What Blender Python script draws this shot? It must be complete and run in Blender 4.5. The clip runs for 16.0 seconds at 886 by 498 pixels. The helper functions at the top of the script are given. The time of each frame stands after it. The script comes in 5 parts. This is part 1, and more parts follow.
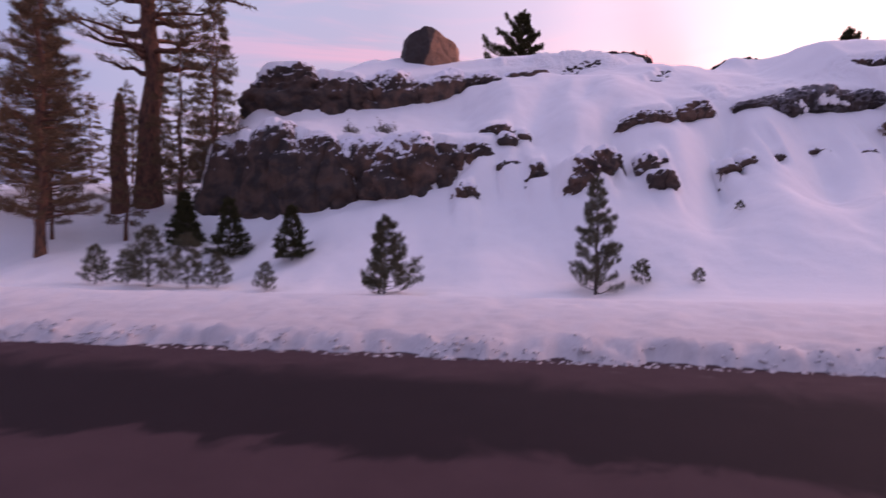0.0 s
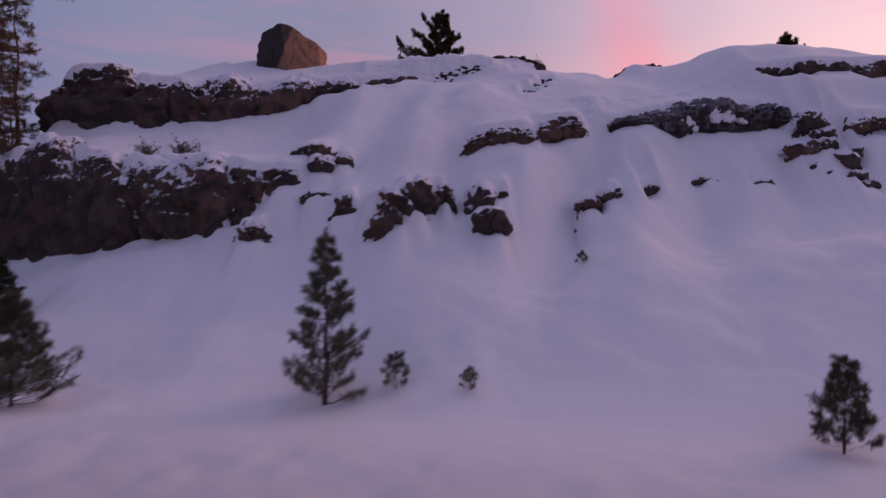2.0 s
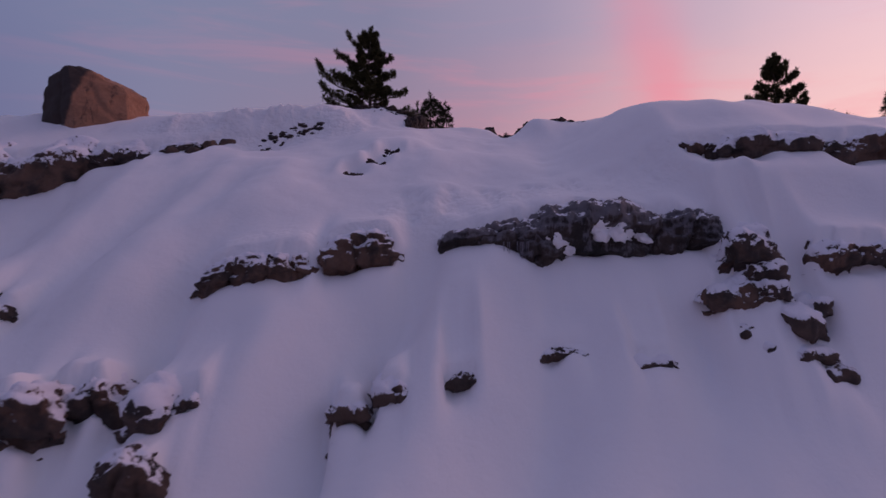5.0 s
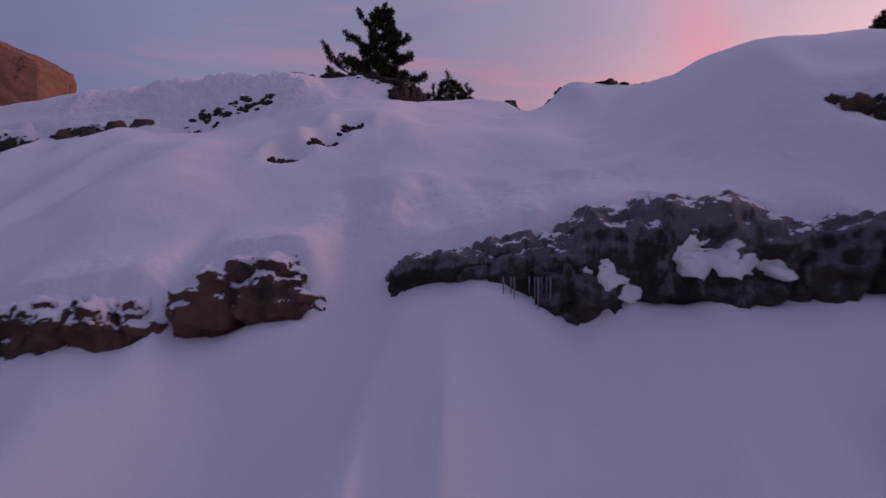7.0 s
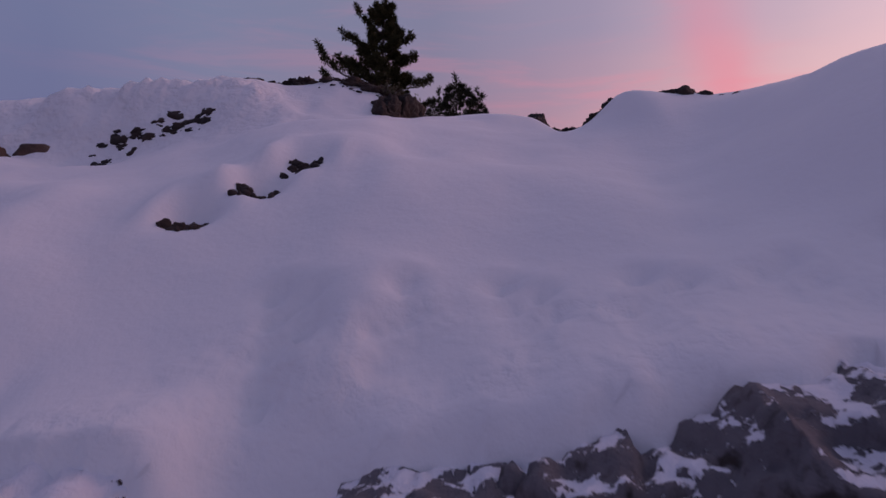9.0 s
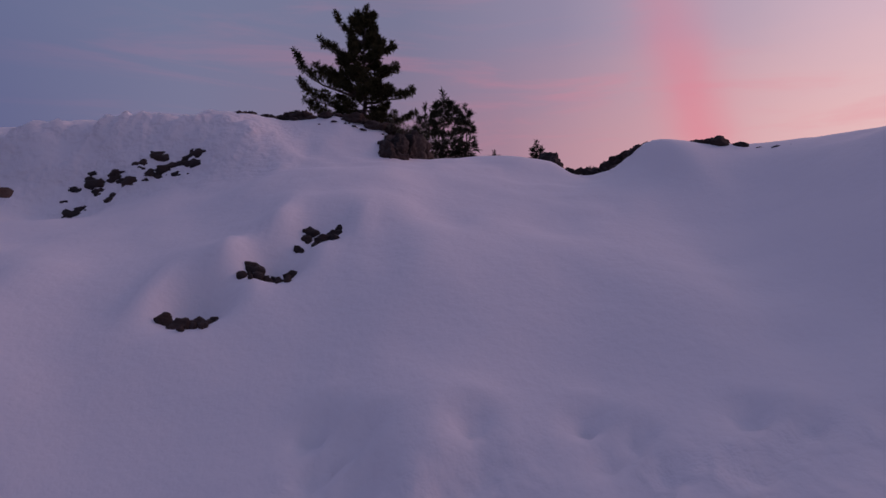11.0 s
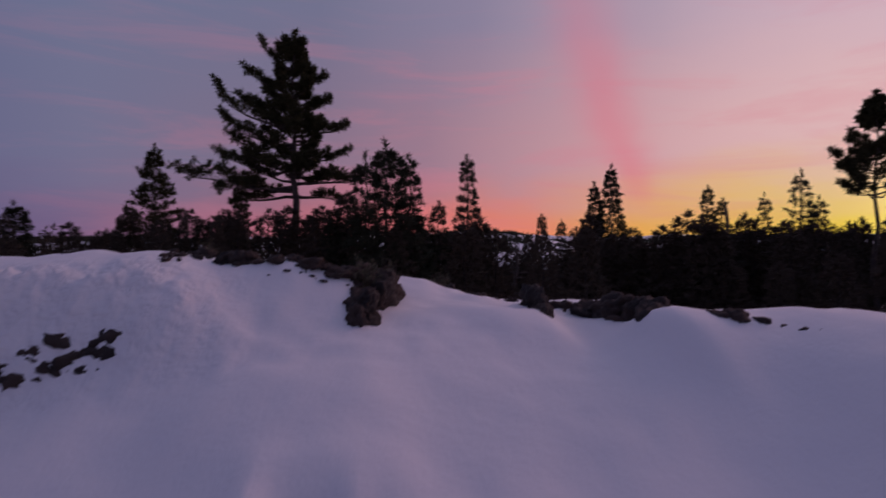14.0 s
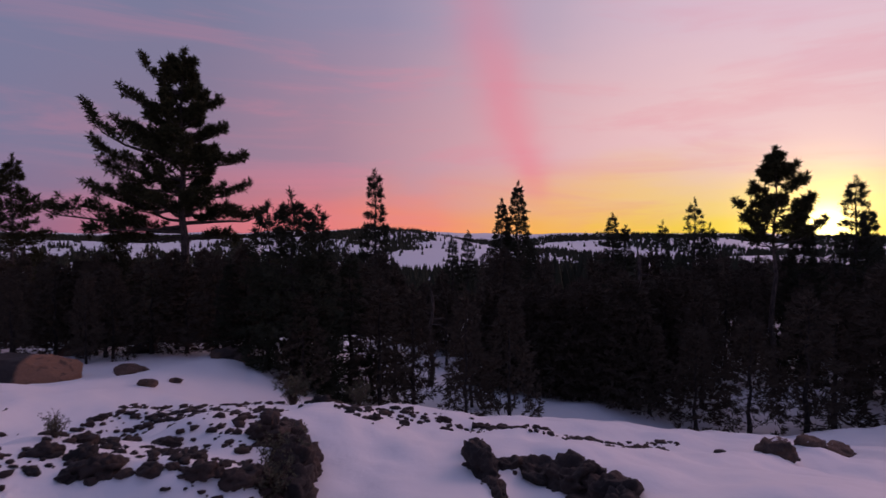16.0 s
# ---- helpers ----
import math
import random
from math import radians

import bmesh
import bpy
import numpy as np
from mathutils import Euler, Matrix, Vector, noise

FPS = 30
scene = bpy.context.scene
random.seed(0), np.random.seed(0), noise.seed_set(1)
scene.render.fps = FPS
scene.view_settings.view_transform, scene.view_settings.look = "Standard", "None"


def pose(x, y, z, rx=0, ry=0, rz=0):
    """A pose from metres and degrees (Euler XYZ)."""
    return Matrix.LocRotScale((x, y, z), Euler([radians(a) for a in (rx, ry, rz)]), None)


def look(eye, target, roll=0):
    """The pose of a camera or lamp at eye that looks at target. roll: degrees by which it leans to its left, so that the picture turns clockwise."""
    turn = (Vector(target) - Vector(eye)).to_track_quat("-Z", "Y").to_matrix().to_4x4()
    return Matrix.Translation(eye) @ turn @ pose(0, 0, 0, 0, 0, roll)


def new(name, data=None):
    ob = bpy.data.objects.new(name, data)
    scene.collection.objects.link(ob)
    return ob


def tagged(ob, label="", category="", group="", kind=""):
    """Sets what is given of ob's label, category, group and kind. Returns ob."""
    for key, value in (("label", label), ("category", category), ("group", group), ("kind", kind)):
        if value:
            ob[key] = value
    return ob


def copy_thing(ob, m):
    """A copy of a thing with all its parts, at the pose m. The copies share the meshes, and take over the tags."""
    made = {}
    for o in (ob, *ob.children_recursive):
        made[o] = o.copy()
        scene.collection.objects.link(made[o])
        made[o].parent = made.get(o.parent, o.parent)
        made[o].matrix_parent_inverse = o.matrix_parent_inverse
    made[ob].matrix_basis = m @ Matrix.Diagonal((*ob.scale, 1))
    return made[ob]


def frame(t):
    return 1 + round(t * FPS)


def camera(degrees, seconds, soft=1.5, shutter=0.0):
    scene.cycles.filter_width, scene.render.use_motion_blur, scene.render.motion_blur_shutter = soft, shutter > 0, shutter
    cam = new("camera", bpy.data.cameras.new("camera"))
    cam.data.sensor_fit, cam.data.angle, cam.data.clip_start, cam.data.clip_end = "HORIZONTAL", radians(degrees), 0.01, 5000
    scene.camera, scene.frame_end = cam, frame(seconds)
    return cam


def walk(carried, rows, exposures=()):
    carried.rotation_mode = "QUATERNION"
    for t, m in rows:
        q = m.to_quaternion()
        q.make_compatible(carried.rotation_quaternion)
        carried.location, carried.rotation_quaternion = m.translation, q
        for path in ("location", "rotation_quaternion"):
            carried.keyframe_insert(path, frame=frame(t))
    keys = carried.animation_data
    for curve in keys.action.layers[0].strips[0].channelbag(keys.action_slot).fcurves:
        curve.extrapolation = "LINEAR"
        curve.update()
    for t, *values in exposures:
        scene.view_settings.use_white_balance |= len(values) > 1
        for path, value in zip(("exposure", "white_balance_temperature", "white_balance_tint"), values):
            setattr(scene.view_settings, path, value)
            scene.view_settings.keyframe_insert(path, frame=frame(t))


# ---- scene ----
cam = camera(76.20, 16.0, shutter=0.5)
PATH = [
    (0.0, look((0.000, 0.000, 2.500), (0.003, 29.996, 2.012), 0.12)),
    (0.5, look((0.800, 1.661, 3.259), (3.322, 31.552, 2.841), 0.09)),
    (1.0, look((2.438, 3.226, 3.569), (5.770, 33.038, 3.181), 0.08)),
    (1.5, look((4.876, 4.722, 3.740), (7.004, 34.645, 3.417), 0.12)),
    (2.0, look((7.907, 6.200, 4.527), (8.887, 36.182, 4.244), 0.12)),
    (2.5, look((10.438, 7.871, 5.856), (9.897, 37.866, 5.625), 0.10)),
    (3.0, look((12.382, 9.342, 7.542), (11.229, 39.319, 7.304), 0.03)),
    (3.5, look((13.853, 10.681, 9.031), (12.395, 40.645, 8.830), 0.04)),
    (4.0, look((14.896, 12.113, 9.519), (14.940, 42.111, 9.251), -0.03)),
    (4.2, look((15.239, 12.725, 9.676), (15.681, 42.720, 9.337), -0.08)),
    (6.3, look((17.787, 20.169, 10.233), (16.998, 50.158, 10.007), 0.05)),
    (6.5, look((17.825, 20.964, 10.312), (16.884, 50.948, 10.100), -0.08)),
    (7.0, look((18.066, 22.937, 10.553), (15.890, 52.857, 10.342), -0.05)),
    (7.5, look((18.221, 24.905, 10.760), (15.649, 54.793, 10.501), -0.17)),
    (8.0, look((18.162, 26.430, 11.053), (15.509, 56.312, 10.859), -0.07)),
    (8.5, look((18.014, 27.436, 11.932), (15.328, 57.315, 11.756), -0.03)),
    (9.0, look((17.833, 28.081, 12.229), (15.165, 57.962, 12.047), -0.02)),
    (9.5, look((17.613, 28.477, 12.655), (15.017, 58.364, 12.467), 0.09)),
    (12.0, look((16.104, 29.498, 13.541), (16.360, 59.496, 13.327), -0.05)),
    (12.5, look((15.844, 29.846, 13.574), (16.435, 59.839, 13.346), -0.10)),
    (13.0, look((15.711, 30.237, 14.214), (16.549, 60.224, 13.892), -0.05)),
    (13.5, look((15.606, 30.666, 15.814), (16.531, 60.647, 15.287), 0.10)),
    (14.0, look((15.567, 31.186, 16.997), (18.731, 61.011, 16.330), -0.11)),
    (14.5, look((15.458, 31.756, 17.924), (21.607, 61.110, 17.207), -0.05)),
    (15.0, look((15.381, 32.410, 18.788), (22.255, 61.601, 18.006), -0.04)),
    (15.5, look((15.357, 33.070, 19.681), (22.456, 62.205, 18.815), 0.09)),
    (16.0, look((15.343, 33.615, 19.988), (23.524, 62.466, 19.134), 0.24)),
]
EXPOSURE = [(0.0, 1.28, 7250, 8), (0.4, 1.12, 7200, 8), (1.0, 0.80, 7050, 8), (1.5, 0.54, 6900, 8), (2.2, 0.26, 6750, 8), (3.5, 0.10, 6600, 8), (7.0, 0.10, 6650, 7), (8.0, 0.14, 6650, 7), (9.0, 0.05, 6600, 7), (9.5, -0.03, 6550, 7), (12.0, -0.20, 6350, 7), (13.0, -0.28, 6350, 7), (14.0, -0.34, 6350, 8), (15.0, -0.14, 6250, 7), (16.0, -0.07, 6250, 6)]
walk(cam, PATH, EXPOSURE)

# ---- light: dusk sky, sun on the horizon ----
SUN_AZ = radians(50.0)          # clockwise from +y
SUN_DIR = Vector((math.sin(SUN_AZ), math.cos(SUN_AZ), 0.0))


def lin(r, g, b):
    """Linear colour from 0..255 display values."""
    return tuple((c / 12.92 if c <= 0.04045 else ((c + 0.055) / 1.055) ** 2.4) for c in (r / 255, g / 255, b / 255)) + (1.0,)


class Nodes:
    """Short hand for building a node tree."""

    def __init__(self, tree):
        self.t = tree
        tree.nodes.clear()

    def n(self, kind, **props):
        node = self.t.nodes.new(kind)
        for k, v in props.items():
            if k == "operation":
                node.operation = v
            elif k == "blend_type":
                node.blend_type = v
            elif k == "data_type":
                node.data_type = v
            elif k == "feature":
                node.feature = v
        return node

    def put(self, socket, v):
        if isinstance(v, bpy.types.NodeSocket):
            self.t.links.new(v, socket)
        else:
            socket.default_value = v

    def math(self, op, a, b=0.0, clamp=False):
        m = self.n("ShaderNodeMath", operation=op)
        m.use_clamp = clamp
        self.put(m.inputs[0], a)
        self.put(m.inputs[1], b)
        return m.outputs[0]

    def smooth(self, v, lo, hi):
        m = self.n("ShaderNodeMapRange")
        m.interpolation_type = "SMOOTHSTEP"
        self.put(m.inputs["Value"], v)
        m.inputs["From Min"].default_value, m.inputs["From Max"].default_value = lo, hi
        return m.outputs["Result"]

    def mix(self, f, a, b, blend="MIX"):
        m = self.n("ShaderNodeMix", data_type="RGBA")
        m.blend_type = blend
        self.put(m.inputs[0], f)
        self.put(m.inputs[6], a)
        self.put(m.inputs[7], b)
        return m.outputs[2]

    def ramp(self, v, stops):
        r = self.n("ShaderNodeValToRGB")
        e = r.color_ramp.elements
        e[0].position, e[0].color = stops[0]
        e[1].position, e[1].color = stops[-1]
        for p, c in stops[1:-1]:
            k = e.new(p)
            k.color = c
        self.put(r.inputs[0], v)
        return r.outputs[0]

    def noise(self, vec, scale, detail=4.0, rough=0.55, distortion=0.0):
        t = self.n("ShaderNodeTexNoise")
        self.put(t.inputs["Vector"], vec)
        t.inputs["Scale"].default_value, t.inputs["Detail"].default_value = scale, detail
        t.inputs["Roughness"].default_value, t.inputs["Distortion"].default_value = rough, distortion
        return t.outputs["Fac"]

    def mapped(self, vec, scale=(1, 1, 1), loc=(0, 0, 0), rot=(0, 0, 0)):
        m = self.n("ShaderNodeMapping")
        self.put(m.inputs["Vector"], vec)
        m.inputs["Scale"].default_value, m.inputs["Location"].default_value, m.inputs["Rotation"].default_value = scale, loc, rot
        return m.outputs["Vector"]


def build_world():
    w = bpy.data.worlds.new("dusk_sky")
    scene.world = w
    w.use_nodes = True
    N = Nodes(w.node_tree)
    gen = N.n("ShaderNodeTexCoord").outputs["Generated"]
    sep = N.n("ShaderNodeSeparateXYZ")
    N.put(sep.inputs[0], gen)
    x, y, z = sep.outputs
    flat = N.math("MAXIMUM", N.math("SQRT", N.math("ADD", N.math("MULTIPLY", x, x), N.math("MULTIPLY", y, y))), 0.001)
    c = N.math("DIVIDE", N.math("ADD", N.math("MULTIPLY", x, SUN_DIR.x), N.math("MULTIPLY", y, SUN_DIR.y)), flat)
    c01 = N.math("MULTIPLY_ADD", c, 0.5)
    c01.node.inputs[2].default_value = 0.5
    az = N.math("ARCTAN2", x, y)
    el = N.math("ARCTAN2", z, flat)
    # drifting thin cloud: bends the bands of colour
    cloud = N.noise(N.mapped(gen, (1.6, 1.6, 7.0), rot=(0.12, 0.05, 0.0)), 1.5, 4.0, 0.5, 0.3)
    el2 = N.math("ADD", el, N.math("MULTIPLY", N.math("SUBTRACT", cloud, 0.5), 0.14))
    low = N.ramp(c01, [(0.0, lin(146, 124, 154)), (0.26, lin(114, 108, 146)), (0.5, lin(98, 98, 136)), (0.60, lin(128, 104, 142)), (0.72, lin(182, 112, 132)), (0.84, lin(234, 126, 128)), (0.91, lin(250, 146, 116)), (0.96, lin(255, 186, 78)), (1.0, lin(255, 218, 70))])
    mid = N.ramp(c01, [(0.0, lin(142, 126, 160)), (0.26, lin(114, 112, 150)), (0.5, lin(106, 108, 147)), (0.62, lin(128, 124, 155)), (0.75, lin(140, 122, 148)), (0.85, lin(174, 136, 156)), (0.94, lin(222, 168, 176)), (1.0, lin(248, 203, 203))])
    high = N.ramp(c01, [(0.0, lin(122, 118, 156)), (0.5, lin(110, 115, 152)), (0.6, lin(120, 124, 157)), (0.78, lin(128, 126, 156)), (0.88, lin(154, 142, 170)), (0.96, lin(194, 170, 190)), (1.0, lin(228, 194, 210))])
    top = N.ramp(c01, [(0.0, lin(88, 96, 140)), (0.45, lin(102, 106, 147)), (0.75, lin(136, 130, 168)), (1.0, lin(178, 156, 184))])
    col = N.mix(N.smooth(el2, -0.01, 0.135), low, mid)
    col = N.mix(N.smooth(el2, 0.13, 0.40), col, high)
    col = N.mix(N.smooth(el, 0.42, 1.0), col, top)
    # rosy streaks of cirrus
    streak = N.noise(N.mapped(gen, (1.2, 1.2, 9.0), rot=(-0.18, 0.10, 0.0)), 2.3, 5.0, 0.6, 0.6)
    rosy = N.math("MULTIPLY", N.smooth(streak, 0.46, 0.70), N.math("MULTIPLY", N.smooth(c01, 0.40, 0.86), N.math("SUBTRACT", 1.0, N.smooth(el, 0.20, 0.55))))
    col = N.mix(N.math("MULTIPLY", rosy, 0.25), col, lin(235, 135, 155))
    # the tall rosy plume
    wob = N.noise(N.mapped(gen, (1, 1, 1)), 5.0, 3.0, 0.5)
    lean = N.math("ADD", N.math("MULTIPLY_ADD", el, -0.275), N.math("MULTIPLY", N.math("SUBTRACT", wob, 0.5), 0.10))
    lean.node.inputs[0].links[0].from_node.inputs[2].default_value = 0.449
    off = N.math("DIVIDE", N.math("SUBTRACT", az, lean), N.math("MULTIPLY_ADD", el, 0.12))
    off.node.inputs[1].links[0].from_node.inputs[2].default_value = 0.019
    plume = N.math("POWER", 2.718, N.math("MULTIPLY", N.math("MULTIPLY", off, off), -1.0))
    plume = N.math("MULTIPLY", plume, N.math("MULTIPLY", N.smooth(el, 0.03, 0.10), N.math("SUBTRACT", 1.0, N.smooth(el, 0.20, 0.62))))
    col = N.mix(N.math("MULTIPLY", plume, 0.36), col, lin(246, 112, 136))
    # glow round the setting sun
    dot = N.n("ShaderNodeVectorMath", operation="DOT_PRODUCT")
    N.put(dot.inputs[0], gen)
    dot.inputs[1].default_value = (SUN_DIR.x, SUN_DIR.y, 0.012)
    glow = N.math("POWER", N.math("MAXIMUM", dot.outputs["Value"], 0.0), 260.0)
    col = N.mix(N.math("MULTIPLY", glow, 0.9), col, (1.0, 0.74, 0.22, 1), "ADD")
    disc = N.math("POWER", N.math("MAXIMUM", dot.outputs["Value"], 0.0), 2600.0)
    col = N.mix(disc, col, (3.0, 2.4, 1.0, 1), "ADD")
    bg = N.n("ShaderNodeBackground")
    N.put(bg.inputs[0], col)
    bg.inputs[1].default_value = 1.0
    N.t.links.new(bg.outputs[0], N.n("ShaderNodeOutputWorld").inputs[0])


build_world()
sun_data = bpy.data.lights.new("sun", "SUN")
sun_data.energy, sun_data.angle, sun_data.color = 0.56, radians(30), (1.0, 0.46, 0.50)
sun = new("sun", sun_data)
sun.matrix_world = look((46, 20, 22.0), (0, 0, 0))

# ---- materials ----


def material(name, rough=0.8):
    m = bpy.data.materials.new(name)
    m.use_nodes = True
    N = Nodes(m.node_tree)
    b = N.n("ShaderNodeBsdfPrincipled")
    b.inputs["Roughness"].default_value = rough
    N.t.links.new(b.outputs[0], N.n("ShaderNodeOutputMaterial").inputs[0])
    N.obj = N.n("ShaderNodeTexCoord").outputs["Object"]
    geo = N.n("ShaderNodeNewGeometry")
    N.pos, N.nor = geo.outputs["Position"], geo.outputs["Normal"]
    N.island = geo.outputs["Random Per Island"]
    N.rnd = N.n("ShaderNodeObjectInfo").outputs["Random"]
    return m, N, b


def bump(N, b, height, dist, strength=1.0):
    k = N.n("ShaderNodeBump")
    k.inputs["Strength"].default_value, k.inputs["Distance"].default_value = strength, dist
    N.put(k.inputs["Height"], height)
    N.put(b.inputs["Normal"], k.outputs[0])


def mat_snow():
    m, N, b = material("snow", 0.7)
    big = N.noise(N.pos, 0.35, 4)
    fine = N.noise(N.pos, 9.0, 5, 0.65)
    col = N.mix(big, (0.82, 0.82, 0.83, 1), (0.88, 0.87, 0.86, 1))
    grit = N.smooth(N.noise(N.pos, 3.2, 6, 0.75), 0.70, 0.80)
    col = N.mix(N.math("MULTIPLY", grit, 0.25), col, (0.45, 0.42, 0.42, 1))
    # ploughed shoulder: dirtier within a few metres of the road
    sep = N.n("ShaderNodeSeparateXYZ")
    N.put(sep.inputs[0], N.pos)
    off = N.math("ADD", sep.outputs[1], N.math("MULTIPLY", sep.outputs[0], 0.187))
    near = N.math("SUBTRACT", 1.0, N.smooth(off, 12.0, 21.5))
    dirt = N.math("MULTIPLY", near, N.math("ADD", 0.35, N.math("MULTIPLY", N.noise(N.pos, 1.4, 6, 0.7), 0.6)))
    col = N.mix(dirt, col, (0.37, 0.32, 0.33, 1))
    N.put(b.inputs["Base Color"], col)
    b.inputs["Subsurface Weight"].default_value = 0.0
    lumps = N.noise(N.pos, 1.6, 6, 0.62)
    h = N.math("ADD", N.math("MULTIPLY", lumps, 0.8), N.math("MULTIPLY", fine, 0.20))
    sx, sy = sep.outputs[0], sep.outputs[1]

    def within(v, lo, hi, soft):
        return N.math("MULTIPLY", N.smooth(v, lo - soft, lo + soft), N.math("SUBTRACT", 1.0, N.smooth(v, hi - soft, hi + soft)))

    crust = N.math("MULTIPLY", within(sx, 3.5, 12.5, 1.5), within(sy, 40.3, 42.4, 0.5))
    band = N.math("MULTIPLY", within(sx, 14.5, 26.0, 1.2), within(N.math("SUBTRACT", sy, N.math("MULTIPLY", sx, 0.05)), 31.9, 33.2, 0.5))
    band2 = N.math("MULTIPLY", within(sx, 9.0, 15.2, 0.8), within(N.math("SUBTRACT", sy, N.math("MULTIPLY", sx, 0.16)), 29.9, 30.6, 0.3))
    patchy = N.math("MULTIPLY", N.math("MAXIMUM", crust, N.math("MAXIMUM", band, band2)), N.smooth(N.noise(N.pos, 0.9, 3), 0.36, 0.60))
    broken = N.noise(N.pos, 2.9, 4, 0.55, 0.2)
    h = N.math("ADD", h, N.math("MULTIPLY", N.math("MULTIPLY", patchy, broken), 3.2))
    h = N.math("ADD", h, N.math("MULTIPLY", N.math("MULTIPLY", crust, N.smooth(N.noise(N.pos, 1.3, 3), 0.40, 0.58)), N.math("MULTIPLY", N.noise(N.pos, 5.5, 4, 0.6, 0.3), 3.5)))
    bump(N, b, h, 0.07, 0.42)
    return m


def mat_rock(name, dark, warm, bare, lichen=0.3, ice=0.0):
    """Weathered granite; snow is lodged on ledges and on the upper part of each face."""
    m, N, b = material(name, 0.85)
    n1 = N.noise(N.pos, 0.9, 5, 0.6, 0.5)
    n2 = N.noise(N.pos, 7.0, 6, 0.7)
    n3 = N.noise(N.pos, 38.0, 3, 0.6)
    col = N.mix(N.smooth(n1, 0.36, 0.64), dark, warm)
    col = N.mix(N.math("MULTIPLY", N.smooth(n2, 0.5, 0.75), lichen), col, (0.17, 0.14, 0.115, 1))
    col = N.mix(N.math("MULTIPLY", N.smooth(n3, 0.55, 0.7), 0.3), col, (0.022, 0.019, 0.018, 1))
    stain = N.noise(N.mapped(N.pos, (2.2, 2.2, 0.25)), 1.3, 4, 0.6)
    col = N.mix(N.math("MULTIPLY", N.smooth(stain, 0.52, 0.68), 0.55), col, (0.020, 0.018, 0.018, 1))
    sep = N.n("ShaderNodeSeparateXYZ")
    N.put(sep.inputs[0], N.nor)
    lodge = N.n("ShaderNodeAttribute")
    lodge.attribute_name = "lodge"
    patch = N.math("ADD", N.math("MULTIPLY", N.math("SUBTRACT", N.noise(N.pos, 3.0, 7, 0.62, 0.4), 0.5), 3.4), N.math("MULTIPLY", N.math("SUBTRACT", N.noise(N.pos, 7.5, 4, 0.6), 0.5), 1.5))
    held = N.math("ADD", N.math("MULTIPLY", sep.outputs[2], 0.85), N.math("MULTIPLY", N.math("SUBTRACT", lodge.outputs["Fac"], 0.62), 1.25))
    hold = N.math("ADD", patch, held)
    snow = N.smooth(hold, bare, bare + 0.13)
    if ice:
        curtain = N.noise(N.mapped(N.pos, (5.0, 5.0, 0.55)), 1.2, 5, 0.6, 0.4)
        glaze = N.math("MULTIPLY", N.smooth(N.math("ADD", N.math("MULTIPLY", curtain, 1.6), N.math("MULTIPLY", hold, 0.35)), 0.62, 1.10), ice)
        col = N.mix(glaze, col, (0.27, 0.26, 0.29, 1))
        N.put(b.inputs["Roughness"], N.math("SUBTRACT", 0.85, N.math("MULTIPLY", glaze, 0.6)))
    col = N.mix(snow, col, (0.82, 0.82, 0.86, 1))
    N.put(b.inputs["Base Color"], col)
    h = N.math("ADD", N.math("MULTIPLY", n2, 0.45), N.math("ADD", N.math("MULTIPLY", n3, 0.12), N.math("MULTIPLY", snow, 0.9)))
    bump(N, b, h, 0.09, 0.8)
    return m


def mat_boulder():
    """Granite in two tones: dark towards -x, orange-brown towards +x."""
    m, N, b = material("granite_boulder", 0.85)
    n1 = N.noise(N.obj, 1.4, 5, 0.6, 0.4)
    n2 = N.noise(N.obj, 9.0, 6, 0.7)
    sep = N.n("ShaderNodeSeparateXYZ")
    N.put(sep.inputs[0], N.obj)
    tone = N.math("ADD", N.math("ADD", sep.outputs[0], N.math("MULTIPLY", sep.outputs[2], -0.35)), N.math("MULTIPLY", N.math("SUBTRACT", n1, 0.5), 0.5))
    ochre = N.mix(n2, (0.20, 0.095, 0.055, 1), (0.40, 0.21, 0.125, 1))
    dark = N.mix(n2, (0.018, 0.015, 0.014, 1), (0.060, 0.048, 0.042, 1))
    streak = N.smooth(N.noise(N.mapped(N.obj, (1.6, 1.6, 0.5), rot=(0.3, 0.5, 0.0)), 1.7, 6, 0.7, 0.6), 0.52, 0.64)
    col = N.mix(N.smooth(tone, -0.22, 0.02), dark, ochre)
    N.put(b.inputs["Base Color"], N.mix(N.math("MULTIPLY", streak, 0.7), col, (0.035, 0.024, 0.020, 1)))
    bump(N, b, n2, 0.07, 0.8)
    return m


def mat_ice():
    m, N, b = material("ice", 0.25)
    n1 = N.noise(N.mapped(N.pos, (3, 3, 0.5)), 2.0, 4, 0.6)
    N.put(b.inputs["Base Color"], N.mix(n1, (0.10, 0.095, 0.11, 1), (0.30, 0.29, 0.33, 1)))
    bump(N, b, n1, 0.03, 0.6)
    return m


